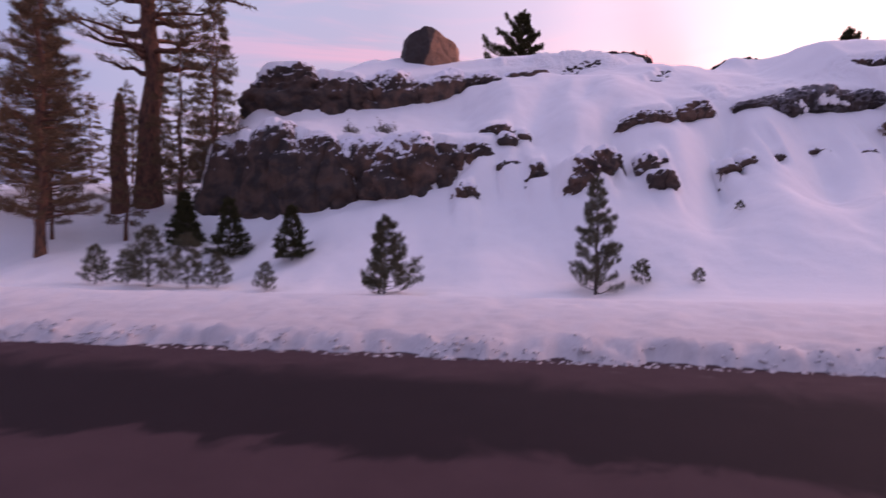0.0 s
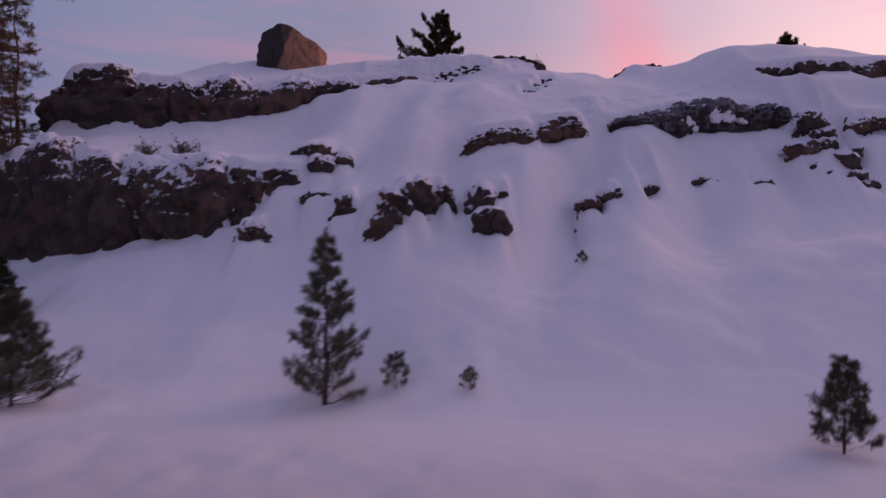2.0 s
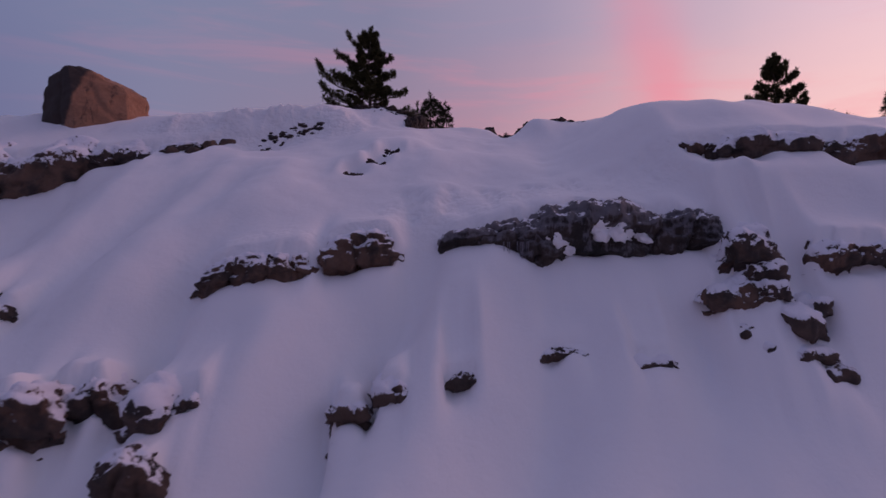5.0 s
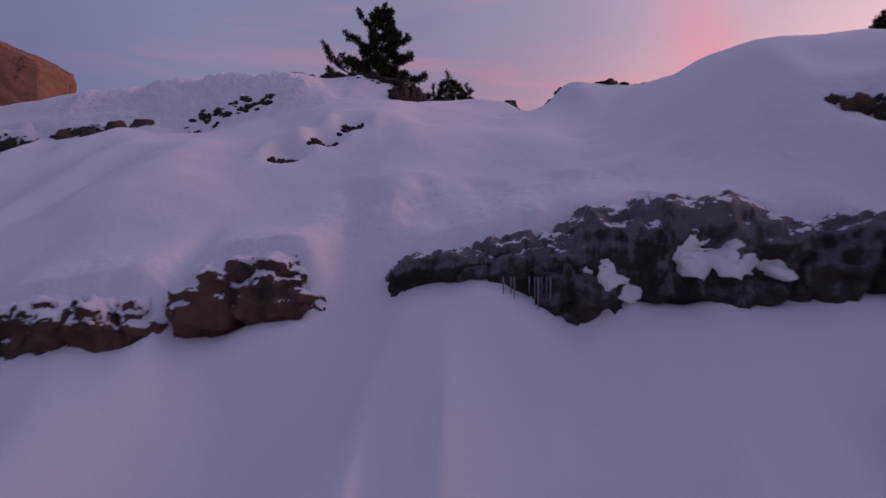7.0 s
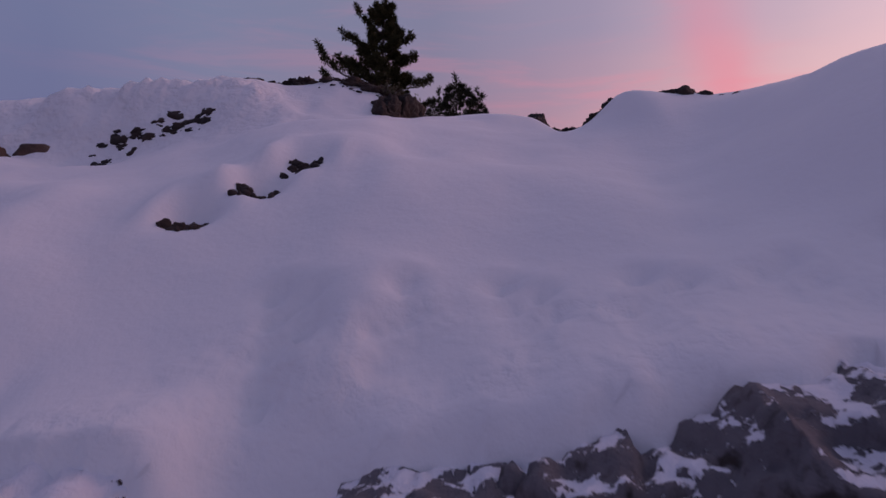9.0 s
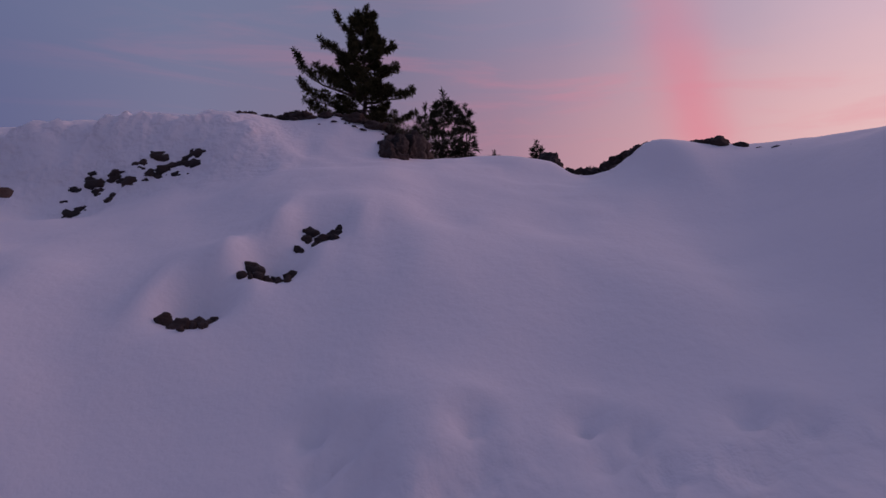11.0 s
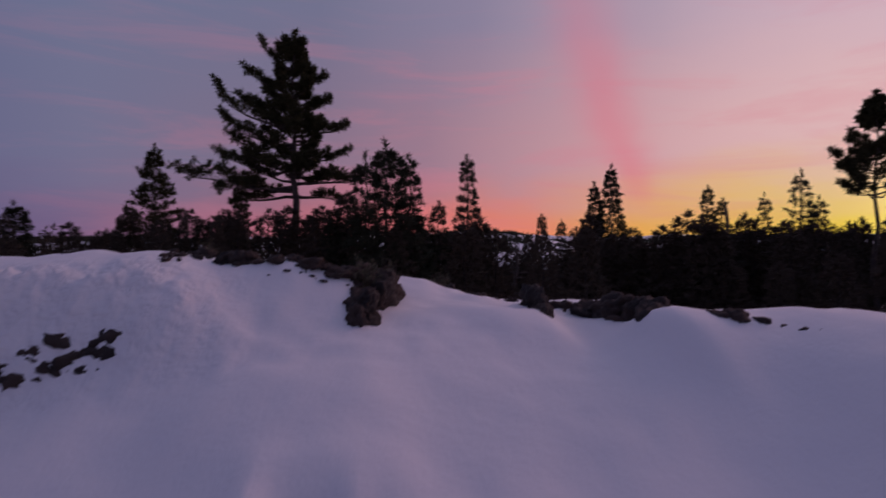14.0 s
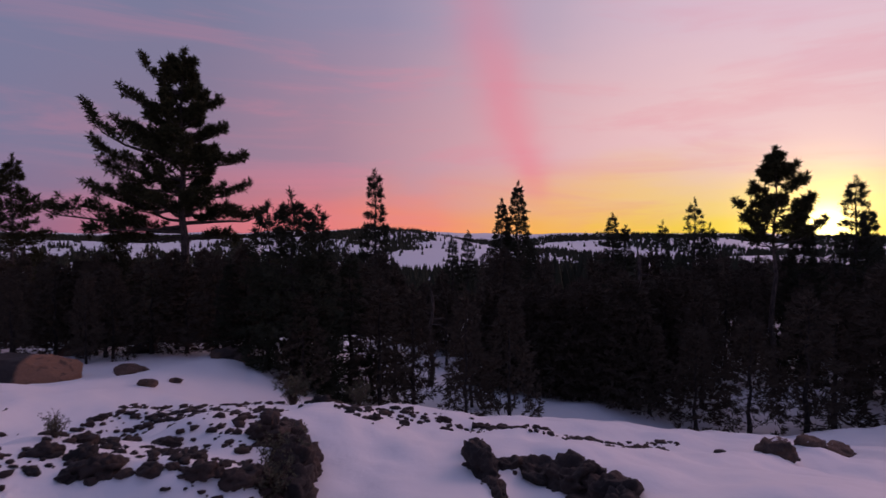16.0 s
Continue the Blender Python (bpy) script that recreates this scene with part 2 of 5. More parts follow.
def mat_asphalt():
    m, N, b = material("asphalt", 0.6)
    sep = N.n("ShaderNodeSeparateXYZ")
    N.put(sep.inputs[0], N.obj)
    wave = N.noise(N.mapped(N.obj, (0.34, 0.30, 1)), 2.0, 5, 0.58, 0.9)
    edge = N.math("ADD", sep.outputs[1], N.math("MULTIPLY", N.math("SUBTRACT", wave, 0.5), 3.2))
    wet = N.math("MULTIPLY", N.smooth(edge, -5.6, -5.2), N.math("SUBTRACT", 1.0, N.smooth(edge, -2.6, -1.0)))
    g = N.noise(N.obj, 60.0, 4, 0.7)
    p = N.noise(N.obj, 0.9, 6, 0.65)
    col = N.mix(p, (0.050, 0.031, 0.035, 1), (0.080, 0.050, 0.055, 1))
    col = N.mix(N.math("MULTIPLY", wet, 0.75), col, (0.010, 0.009, 0.011, 1))
    slush = N.smooth(N.noise(N.mapped(N.obj, (0.5, 2.2, 1)), 2.2, 6, 0.7), 0.60, 0.76)
    slush = N.math("MULTIPLY", slush, N.smooth(sep.outputs[1], -3.0, 0.2))
    col = N.mix(N.math("MULTIPLY", slush, 0.35), col, (0.45, 0.40, 0.43, 1))
    N.put(b.inputs["Base Color"], col)
    b.inputs["Specular IOR Level"].default_value = 0.06
    b.inputs["Roughness"].default_value = 0.8
    bump(N, b, g, 0.01, 0.6)
    return m


def mat_bark(name, dark, warm):
    m, N, b = material(name, 0.9)
    v = N.mapped(N.obj, (6, 6, 1.2))
    n1 = N.noise(v, 1.6, 6, 0.65, 0.5)
    N.put(b.inputs["Base Color"], N.mix(N.smooth(n1, 0.38, 0.62), dark, warm))
    bump(N, b, n1, 0.06, 0.9)
    return m


def mat_needles(name, a, c):
    m, N, b = material(name, 0.85)
    f = N.math("ADD", N.math("MULTIPLY", N.island, 0.6), N.math("MULTIPLY", N.noise(N.obj, 0.9, 3), 0.5))
    N.put(b.inputs["Base Color"], N.mix(f, a, c))
    b.inputs["Specular IOR Level"].default_value = 0.06
    return m


SNOW = mat_snow()
ROCK = mat_rock("granite_dusted", (0.034, 0.025, 0.021, 1), (0.135, 0.078, 0.052, 1), 0.50)
ROCK_BARE = mat_rock("granite_bare", (0.027, 0.021, 0.018, 1), (0.088, 0.054, 0.038, 1), 0.84, 0.16)
ROCK_ICED = mat_rock("granite_rimed", (0.016, 0.014, 0.013, 1), (0.050, 0.036, 0.029, 1), 1.12, 0.15, 0.40)
ROCK_SNOWY = mat_rock("granite_snow_covered", (0.030, 0.024, 0.022, 1), (0.095, 0.063, 0.047, 1), 0.32)
ROCK_DARK = mat_rock("granite_weathered_black", (0.015, 0.012, 0.011, 1), (0.050, 0.032, 0.024, 1), 1.05, 0.10)
BOULDER = mat_boulder()
ASPHALT = mat_asphalt()
ICE = mat_ice()
BARK = mat_bark("bark_orange", (0.045, 0.025, 0.018, 1), (0.19, 0.085, 0.050, 1))
BARK_BLACK = mat_bark("bark_black", (0.012, 0.010, 0.009, 1), (0.035, 0.027, 0.022, 1))
BARK_DARK = mat_bark("bark_grey", (0.035, 0.028, 0.025, 1), (0.11, 0.085, 0.07, 1))
NEEDLES = mat_needles("needles", (0.022, 0.026, 0.013, 1), (0.075, 0.070, 0.032, 1))
NEEDLES_DARK = mat_needles("needles_fir", (0.022, 0.026, 0.018, 1), (0.055, 0.058, 0.036, 1))
NEEDLES_YOUNG = mat_needles("needles_young", (0.062, 0.062, 0.042, 1), (0.155, 0.145, 0.095, 1))
NEEDLES_WOOD = mat_needles("needles_wood", (0.046, 0.038, 0.030, 1), (0.090, 0.074, 0.055, 1))
# grove needles: reddish-brown sunset light put into their base colour
NEEDLES_SUNSET_LIT = mat_needles("needles_sunset_lit", (0.085, 0.060, 0.036, 1), (0.20, 0.135, 0.080, 1))
TWIG = mat_bark("twig_brown", (0.04, 0.03, 0.025, 1), (0.12, 0.085, 0.065, 1))

# ---- noise and land form ----


def hash01(i, j, k, seed):
    h = (i * 374761393 + j * 668265263 + k * 2147483647 + seed * 974634777) & 0xFFFFFFFF
    h = ((h ^ (h >> 13)) * 1274126177) & 0xFFFFFFFF
    h = h ^ (h >> 16)
    return (h & 0xFFFFFF) / float(0xFFFFFF)


def vnoise(p, seed=0):
    """Smooth value noise, -1..1, on an (n, 3) array."""
    i = np.floor(p).astype(np.int64)
    f = p - i
    f = f * f * f * (f * (f * 6 - 15) + 10)
    out = 0.0
    for a in (0, 1):
        for b in (0, 1):
            for c in (0, 1):
                w = (f[:, 0] if a else 1 - f[:, 0]) * (f[:, 1] if b else 1 - f[:, 1]) * (f[:, 2] if c else 1 - f[:, 2])
                out = out + w * hash01(i[:, 0] + a, i[:, 1] + b, i[:, 2] + c, seed)
    return out * 2 - 1


def fbm(p, octaves=4, seed=0, gain=0.5):
    out, amp = 0.0, 1.0
    for o in range(octaves):
        out = out + amp * vnoise(p * 2.0 ** o + 17.3 * o, seed + o)
        amp *= gain
    return out


def sstep(x, lo, hi):
    t = np.clip((x - lo) / (hi - lo), 0, 1)
    return t * t * (3 - 2 * t)


def gauss(x, y, cx, cy, sx, sy):
    return np.exp(-((x - cx) / sx) ** 2 - ((y - cy) / sy) ** 2)


def curve(y, knots, soft=0.35):
    """A profile through (y, z) knots, rounded at the knots."""
    ky, kz = [k[0] for k in knots], [k[1] for k in knots]
    return sum(np.interp(y + d * soft, ky, kz) for d in (-1.5, -0.75, 0.0, 0.75, 1.5)) / 5


CAPS = []      # rock faces in the snow: x, front y, width, foot, top, rise, skew, width of the bare lip
ROAD_EDGE = 12.0
ROAD_SLOPE = 0.187


def bare_land(x, y):
    """Height of the snow before it drifts over the rocks."""
    x, y = np.asarray(x, float), np.asarray(y, float)
    flat = np.stack([x, y, 0 * x], -1).reshape(-1, 3)

    def nz(scale, octaves, seed, gain=0.5):
        return fbm(flat * scale, octaves, seed, gain).reshape(x.shape)

    foot = -0.30 * (x - 8.0)
    # open slope under the rock band, crest, far side
    s = y - foot * (1 - sstep(y, 22, 27))
    slope = curve(s, [(12, 0.25), (19.2, 0.6), (20.3, 0.9), (25.2, 3.8), (28.6, 6.05), (30.2, 7.5), (32.0, 9.4), (33.6, 10.75), (35.4, 12.05), (37.2, 13.2), (40.2, 14.85), (42.5, 15.32), (44.5, 15.32), (46.5, 15.2), (49.8, 14.75), (52.2, 13.8), (56, 11.8), (62, 10.7), (70, 10.2)], 0.8)
    # left: two rock steps with a shelf between
    shift = np.clip(1.5 - x, 0, 14) * 0.42
    sl = y - shift
    left = curve(sl, [(12, 0.25), (20.0, 0.55), (21.3, 0.8), (25.0, 2.4), (28.6, 4.6), (29.3, 5.0), (30.2, 7.6), (31.4, 8.2)], 0.3)
    left = left + curve(y, [(32.5, 0.0), (38.4, 3.3), (39.2, 3.8), (40.2, 6.3), (42, 7.3), (44, 7.9), (46, 8.1), (48, 7.95), (52, 7.4), (56, 6.9), (60, 6.4), (70, 5.5)], 0.25)
    left = left - 0.10 * np.clip(-3 - x, 0, 10) * sstep(y, 29, 33)
    left = left - np.clip(y - 70, 0, 40) * 0.22
    wood = curve(y, [(12, 0.25), (24, 0.5), (29, 0.8), (41, 5.6), (60, 8.5), (90, 7.0)], 1.5)
    w_right = sstep(x + 0.9 * (y - 33) * (y < 33) * 0.35, 0.8, 4.6)
    w_right = w_right * (1 - sstep(y, 43, 47)) + sstep(x - 0.5 * (y - 50), 6.5, 15.0) * sstep(y, 43, 47)
    w_wood = 1 - sstep(x, -17.5, -12.5)
    z = left * (1 - w_right) + slope * w_right
    z = z * (1 - w_wood) + wood * w_wood
    # mound over the crest rocks, notch, hump
    back = 1 - sstep(y, 43.8, 47.5)
    z = z + (1.40 * np.exp(-((x - 7.2) / 5.2) ** 4) + 0.22 * np.exp(-((x - 13.0) / 2.2) ** 4)) * sstep(y, 40.1, 41.7) * back
    z = z - 0.60 * gauss(x, y, 8.5, 40.1, 1.3, 0.7)
    z = z - 0.30 * gauss(x, y, 17.6, 43.0, 2.2, 3.0) - 0.32 * gauss(x, y, 19.5, 42.2, 0.55, 1.2)
    z = z + 2.6 * sstep(x, 22.6, 25.5) * np.exp(-((y - 31.8) / 2.9) ** 2)
    z = z + 0.52 * gauss(x, y, 20.7, 40.6, 1.0, 1.1) + 2.50 * np.exp(-((y - 36.0) / 3.0) ** 2) * sstep(x, 20.2, 24.6) * (1 - 0.35 * sstep(x, 29, 35))
    z = z - 0.5 * sstep(x, 23, 30) * sstep(y, 38.5, 42) * (1 - sstep(y, 43, 46))
    z = z + 0.34 * sstep(x + 0.35 * (y - 41.0), 20.1, 20.75) * (1 - sstep(x, 22.5, 26)) * sstep(y, 38.6, 40.8) * (1 - sstep(y, 41.0, 42.4))
    z = z - (0.13 * np.clip(x - 20.6, 0, 14) + 0.45 * sstep(x, 17.5, 21.0) * sstep(y, 44.5, 47.0)) * sstep(y, 41.3, 45.0) * (1 - sstep(y, 53, 60))
    # stony shelf behind the rim, ending at the crag
    z = z + 0.62 * sstep(x, 12.0, 13.8) * (1 - sstep(x - 0.10 * (y - 42.0), 14.75, 15.45)) * sstep(y, 41.2, 42.7) * (1 - sstep(y, 42.6, 44.2))
    z = z + 0.75 * gauss(x, y, 14.6, 49.6, 3.6, 3.4) + 0.52 * gauss(x, y, 17.8, 42.3, 1.8, 1.2) - 0.35 * gauss(x, y, 20.5, 43.4, 0.7, 0.9) + 0.32 * gauss(x, y, 11.2, 42.6, 2.6, 1.4) + 0.25 * gauss(x, y, 12.2, 44.6, 1.6, 1.6)
    z = z - 0.55 * gauss(x, y, 9.0, 66.0, 10.0, 9.0) - 0.35 * gauss(x, y, 6.0, 57.0, 5.0, 4.0) + 1.0 * gauss(x, y, 15.8, 57.5, 3.6, 4.0)
    # runnels and swells on the open slope
    body = sstep(y, 21, 27) * (1 - sstep(y, 46, 60))
    for tx, ty, slant, wide, deep, long in ((14.6, 29.2, 0.55, 0.75, 1.7, 2.6), (9.1, 30.0, 0.30, 0.7, 1.2, 2.2), (19.3, 28.4, 0.5, 0.8, 0.70, 1.7), (23.4, 29.8, 0.3, 0.6, 0.6, 1.8), (12.2, 25.5, 0.3, 1.0, 0.55, 3.2), (17.6, 25.0, 0.3, 1.2, 0.42, 3.4), (5.6, 33.5, 0.4, 1.0, 0.7, 3.0), (8.6, 34.6, 0.35, 0.8, 0.5, 2.0), (21.4, 26.4, 0.3, 0.9, 0.2, 2.6)):
        z = z - deep * np.exp(-((x - tx - slant * (y - ty)) / wide) ** 2 - ((y - ty) / long) ** 2)
    for tx, ty, slant, wide, deep, long in ((17.1, 29.8, 0.3, 0.9, 0.70, 2.4), (12.1, 29.2, 0.35, 1.0, 0.65, 2.4), (7.3, 31.2, 0.3, 1.1, 0.85, 2.8), (21.6, 29.8, 0.3, 0.8, 0.50, 2.0), (15.2, 25.6, 0.3, 1.0, 0.4, 3.0), (10.4, 33.6, 0.3, 1.0, 0.45, 2.0)):
        z = z + deep * np.exp(-((x - tx - slant * (y - ty)) / wide) ** 2 - ((y - ty) / long) ** 2)
    z = z + 0.34 * sstep(y, 32.3, 33.2) * (1 - sstep(y, 33.4, 35.4)) * sstep(x, 14.8, 17.0) * (1 - sstep(x, 23.6, 25.2))
    z = z - 0.33 * gauss(x, y, 13.2, 25.2, 2.6, 1.8)
    # hollows blown out round the crest stones, and dents from fallen clods
    for tx, ty, deep in ((13.40, 36.05, 0.45), (14.14, 36.78, 0.36), (14.58, 37.46, 0.25)):
        z = z - deep * gauss(x, y, tx, ty, 0.40, 0.30) + 0.36 * deep * gauss(x, y, tx + 0.05, ty + 0.75, 0.7, 0.34) + 0.16 * gauss(x, y, tx - 0.62, ty + 0.1, 0.22, 0.42) + 0.12 * gauss(x, y, tx + 0.62, ty + 0.2, 0.2, 0.4)
    for k in range(44):
        tx, ty = 14.6 + 9.2 * ((k * 0.5698) % 1.0), 33.1 + 1.4 * ((k * 0.7549) % 1.0)
        z = z - 0.28 * gauss(x, y, tx, ty, 0.17, 0.15) + 0.08 * gauss(x, y, tx, ty + 0.28, 0.2, 0.15)
    # wind-crusted lumps on the crest
    z = z + (0.10 * nz(2.4, 2, 71) + 0.12 * nz(4.6, 2, 73, 0.6)) * np.exp(-((x - 9) / 5.0) ** 2 - ((y - 41.2) / 1.0) ** 2)
    z = z + body * 0.42 * nz(0.20, 3, 3) + body * sstep(x, 3, 7) * 0.11 * np.sin(x * 1.25 + 0.9 * nz(0.16, 2, 9)) * sstep(y, 24, 30) * (1 - sstep(y, 34, 38))
    z = z + sstep(y, 17, 21) * (1 - sstep(y, 70, 90)) * 0.05 * nz(1.1, 3, 5)
    z = z + 0.12 * nz(0.8, 3, 83) * sstep(y, 42.5, 44.5) * (1 - sstep(y, 52, 58))
    # far country
    d = np.hypot(x - 15, y - 33)
    far = sstep(d, 55, 130) * np.where(y > 30, 1.0, 0.15)
    z = z - far * np.clip(d - 55, 0, 300) * 0.075
    a = np.arctan2(x - 15, y - 33)
    rise = sstep(d, 520, 1350) * (25 + 5 * np.sin(a * 5.0 + 0.6) + 4 * np.sin(a * 11.0)) + sstep(d, 300, 1000) * 12 * nz(0.004, 3, 21)
    z = z + rise * sstep(y, 100, 300)
    # ploughed shoulder and road bed
    v = y + ROAD_SLOPE * x - ROAD_EDGE
    rag = 0.30 * nz(0.9, 3, 31) + 0.16 * nz(3.5, 2, 37)
    bank = 0.16 + 0.22 * sstep(v + rag, 0.0, 0.7) + 0.38 * sstep(v, 0.4, 7.0) + 0.05 * nz(1.7, 3, 41) + (0.09 * nz(2.3, 3, 43, 0.65) + 0.07 * nz(6.5, 2, 47)) * np.exp(-((v - 0.35) / 0.6) ** 2)
    road_bed = -0.12 + (bank + 0.12) * sstep(v + rag, -0.15, 0.25)
    verge = -0.12 + (0.5 + 0.12) * sstep(-v - 12.0 + rag, -0.2, 0.6)
    near = np.where(v < -6, verge, road_bed)
    k = sstep(v, 5.0, 8.5)
    k = np.where(y > 60, 1.0, k)
    z = near * (1 - k) + np.maximum(z, 0.4) * k if np.ndim(x) == 0 else near * (1 - k) + np.where(y < 60, np.maximum(z, 0.4), z) * k
    return z


def land(x, y):
    """Height of the snow: drifts lie on the rocks and end at their faces."""
    x, y = np.asarray(x, float), np.asarray(y, float)
    z = bare_land(x, y)
    if not CAPS:
        return z
    sel = (y > 20) & (y < 50) & (x > -22) & (x < 40)
    if not sel.any():
        return z
    px, py, pz = x[sel], y[sel], z[sel]
    p3 = np.stack([px, py, 0 * px], -1)
    wob = 0.16 * fbm(p3 * 1.5, 2, 61) + 0.09 * fbm(p3 * 5.0, 2, 63)
    line = 0.16 * fbm(np.stack([px * 1.1, 0 * px, 0 * px], -1), 2, 67)
    wsum, zsum, wmax = 1e-9 + 0 * px, 0 * px, 0 * px
    for cx, cy, w, foot, top, rise, skew, lip in CAPS:
        near = (np.abs(px - cx) < w) & (py > cy - 4) & (py < cy + 6)
        if not near.any():
            continue
        a = px[near] - cx
        t = py[near] - cy - a * skew
        gx = np.exp(-np.abs(a / (0.50 * w)) ** 6)
        r = wob[near] * min(1.0, 0.5 + lip)
        back = sstep(t + r, lip * 0.75, lip * 0.75 + 0.30)
        for wt, target in ((gx * back * np.exp(-(np.maximum(t - lip - 0.3, 0) / 1.3) ** 2), top + rise * a + 0.50 * np.maximum(t - lip * 0.6, 0) + 0.10),
                           (gx * (1 - back) * np.exp(-(np.minimum(t, 0) / 0.8) ** 2), foot + rise * a + 0.70 * np.minimum(t, 0) + line[near])):
            wsum[near] += wt
            zsum[near] += wt * target
            wmax[near] = np.maximum(wmax[near], wt)
    z = z.copy()
    z[sel] = pz * (1 - wmax) + zsum / wsum * wmax
    return z


def ground_z(x, y):
    return float(land(np.array([x]), np.array([y]))[0])


def mesh_object(name, verts, faces, mat, parent=None, label="", smooth=True):
    me = bpy.data.meshes.new(name)
    me.from_pydata(np.asarray(verts).tolist(), [], faces if isinstance(faces, list) else np.asarray(faces).tolist())
    me.materials.append(mat)
    if smooth:
        me.polygons.foreach_set("use_smooth", np.ones(len(me.polygons), bool))
    me.update()
    ob = new(name, me)
    if parent:
        ob.parent = parent
    if label:
        tagged(ob, label)
    return ob


def spread(lo, hi, step, far, grow):
    core = list(np.arange(lo, hi + 1e-6, step))
    s, v, up = step, core[-1], []
    while v < far:
        s *= grow
        v += s
        up.append(v)
    s, v, dn = step, core[0], []
    while v > -far:
        s *= grow
        v -= s
        dn.append(v)
    return np.array(dn[::-1] + core + up)


SHEET = []


def sheet_z(x, y):
    """Height of the built ground sheet, between its corners."""
    xs, ys, gz = SHEET
    i, j = np.clip(np.searchsorted(xs, x) - 1, 0, len(xs) - 2), np.clip(np.searchsorted(ys, y) - 1, 0, len(ys) - 2)
    u, v = (x - xs[i]) / (xs[i + 1] - xs[i]), (y - ys[j]) / (ys[j + 1] - ys[j])
    return gz[j, i] * (1 - u) * (1 - v) + gz[j, i + 1] * u * (1 - v) + gz[j + 1, i] * (1 - u) * v + gz[j + 1, i + 1] * u * v


def build_ground():
    xs, ys = spread(-20, 33, 0.14, 3800, 1.07), spread(10, 47, 0.13, 3800, 1.05)
    gx, gy = np.meshgrid(xs, ys)
    gz = land(gx, gy)
    SHEET[:] = [xs, ys, gz]
    verts = np.stack([gx, gy, gz], -1).reshape(-1, 3)
    nx, ny = len(xs), len(ys)
    i = (np.arange(ny - 1)[:, None] * nx + np.arange(nx - 1)[None]).ravel()
    faces = np.stack([i, i + 1, i + 1 + nx, i + nx], -1)
    tagged(mesh_object("ground", verts, faces, SNOW), "snow-covered hillside with smooth drifts and hollows", "snow ground", kind="structure")


def build_road():
    n = 160
    us = np.linspace(-400, 400, n)
    vs = [-12.3, -12.0, -8, -4, 0, 0.5]
    verts = [(u, v, 0.0 - (0.02 if v < -12.1 else 0.0)) for u in us for v in vs]
    k = len(vs)
    faces = [(i * k + j, i * k + k + j, i * k + k + j + 1, i * k + j + 1) for i in range(n - 1) for j in range(k - 1)]
    ob = mesh_object("road", verts, faces, ASPHALT)
    ob.matrix_world = pose(0, ROAD_EDGE, 0, 0, 0, -math.degrees(math.atan(ROAD_SLOPE)))
    tagged(ob, "dark wet asphalt road with damp patches and slush", "road", kind="structure")


# ---- rocks ----
_ico = {}


def ico(sub):
    if sub not in _ico:
        bm = bmesh.new()
        bmesh.ops.create_icosphere(bm, subdivisions=sub, radius=1.0)
        _ico[sub] = (np.array([v.co[:] for v in bm.verts]), [tuple(v.index for v in f.verts) for f in bm.faces])
        bm.free()
    return _ico[sub]


def rock_mesh(size, seed, sub=4, boxy=5.0, cuts=9, rough=0.08, lump=0.16, planes=(), split=0.12):
    """A weathered block: rounded box, split by planes, ridged and pitted."""
    v, f = ico(sub)
    r = (np.abs(v) ** boxy).sum(1) ** (1.0 / boxy)
    p = v / r[:, None]
    rng = np.random.RandomState(seed)
    faces = list(planes)
    for _ in range(cuts):
        n = rng.normal(size=3) * (1.0, 1.0, 0.7)
        n[2] = abs(n[2])
        faces.append((*(n / np.linalg.norm(n)), rng.uniform(0.70, 1.0)))
    for a, b, c, d in faces:
        n = np.array([a, b, c]) / math.sqrt(a * a + b * b + c * c)
        over = np.maximum(p @ n - d, 0)
        p = p - over[:, None] * n * 0.95
    sz = np.array(size) / 2
    q = p * sz
    m = float(min(sz))
    away = p / np.maximum(np.linalg.norm(p, axis=1), 1e-6)[:, None]
    k = rng.uniform(0, 90, 3)
    u = 1.0 / max(m, 0.15)
    d = lump * m * fbm(q * 0.6 * u + k, 3, seed)
    ridge = 1 - 2 * np.abs(fbm(q * np.array([1.0, 1.0, 1.6]) * 1.1 * u + k + 9, 3, seed + 5))
    d = d + rough * m * ridge + 0.5 * rough * m * fbm(q * 3.2 * u + k, 3, seed + 7, 0.6)
    crack = np.abs(vnoise(q * 0.8 * u + k + 40, seed + 3))
    d = d - split * m * (1 - sstep(crack, 0.0, 0.09))
    return q + away * d[:, None], f


def rock(name, x, y, z, size, seed, mat, label, group="", turn=0.0, tilt=0.0, lean=0.0, **kw):
    v, f = rock_mesh(size, seed, **kw)
    ob = mesh_object(name, v, f, mat)
    ob.matrix_world = pose(x, y, z, tilt, lean, turn)
    return tagged(ob, label, "rock", group)


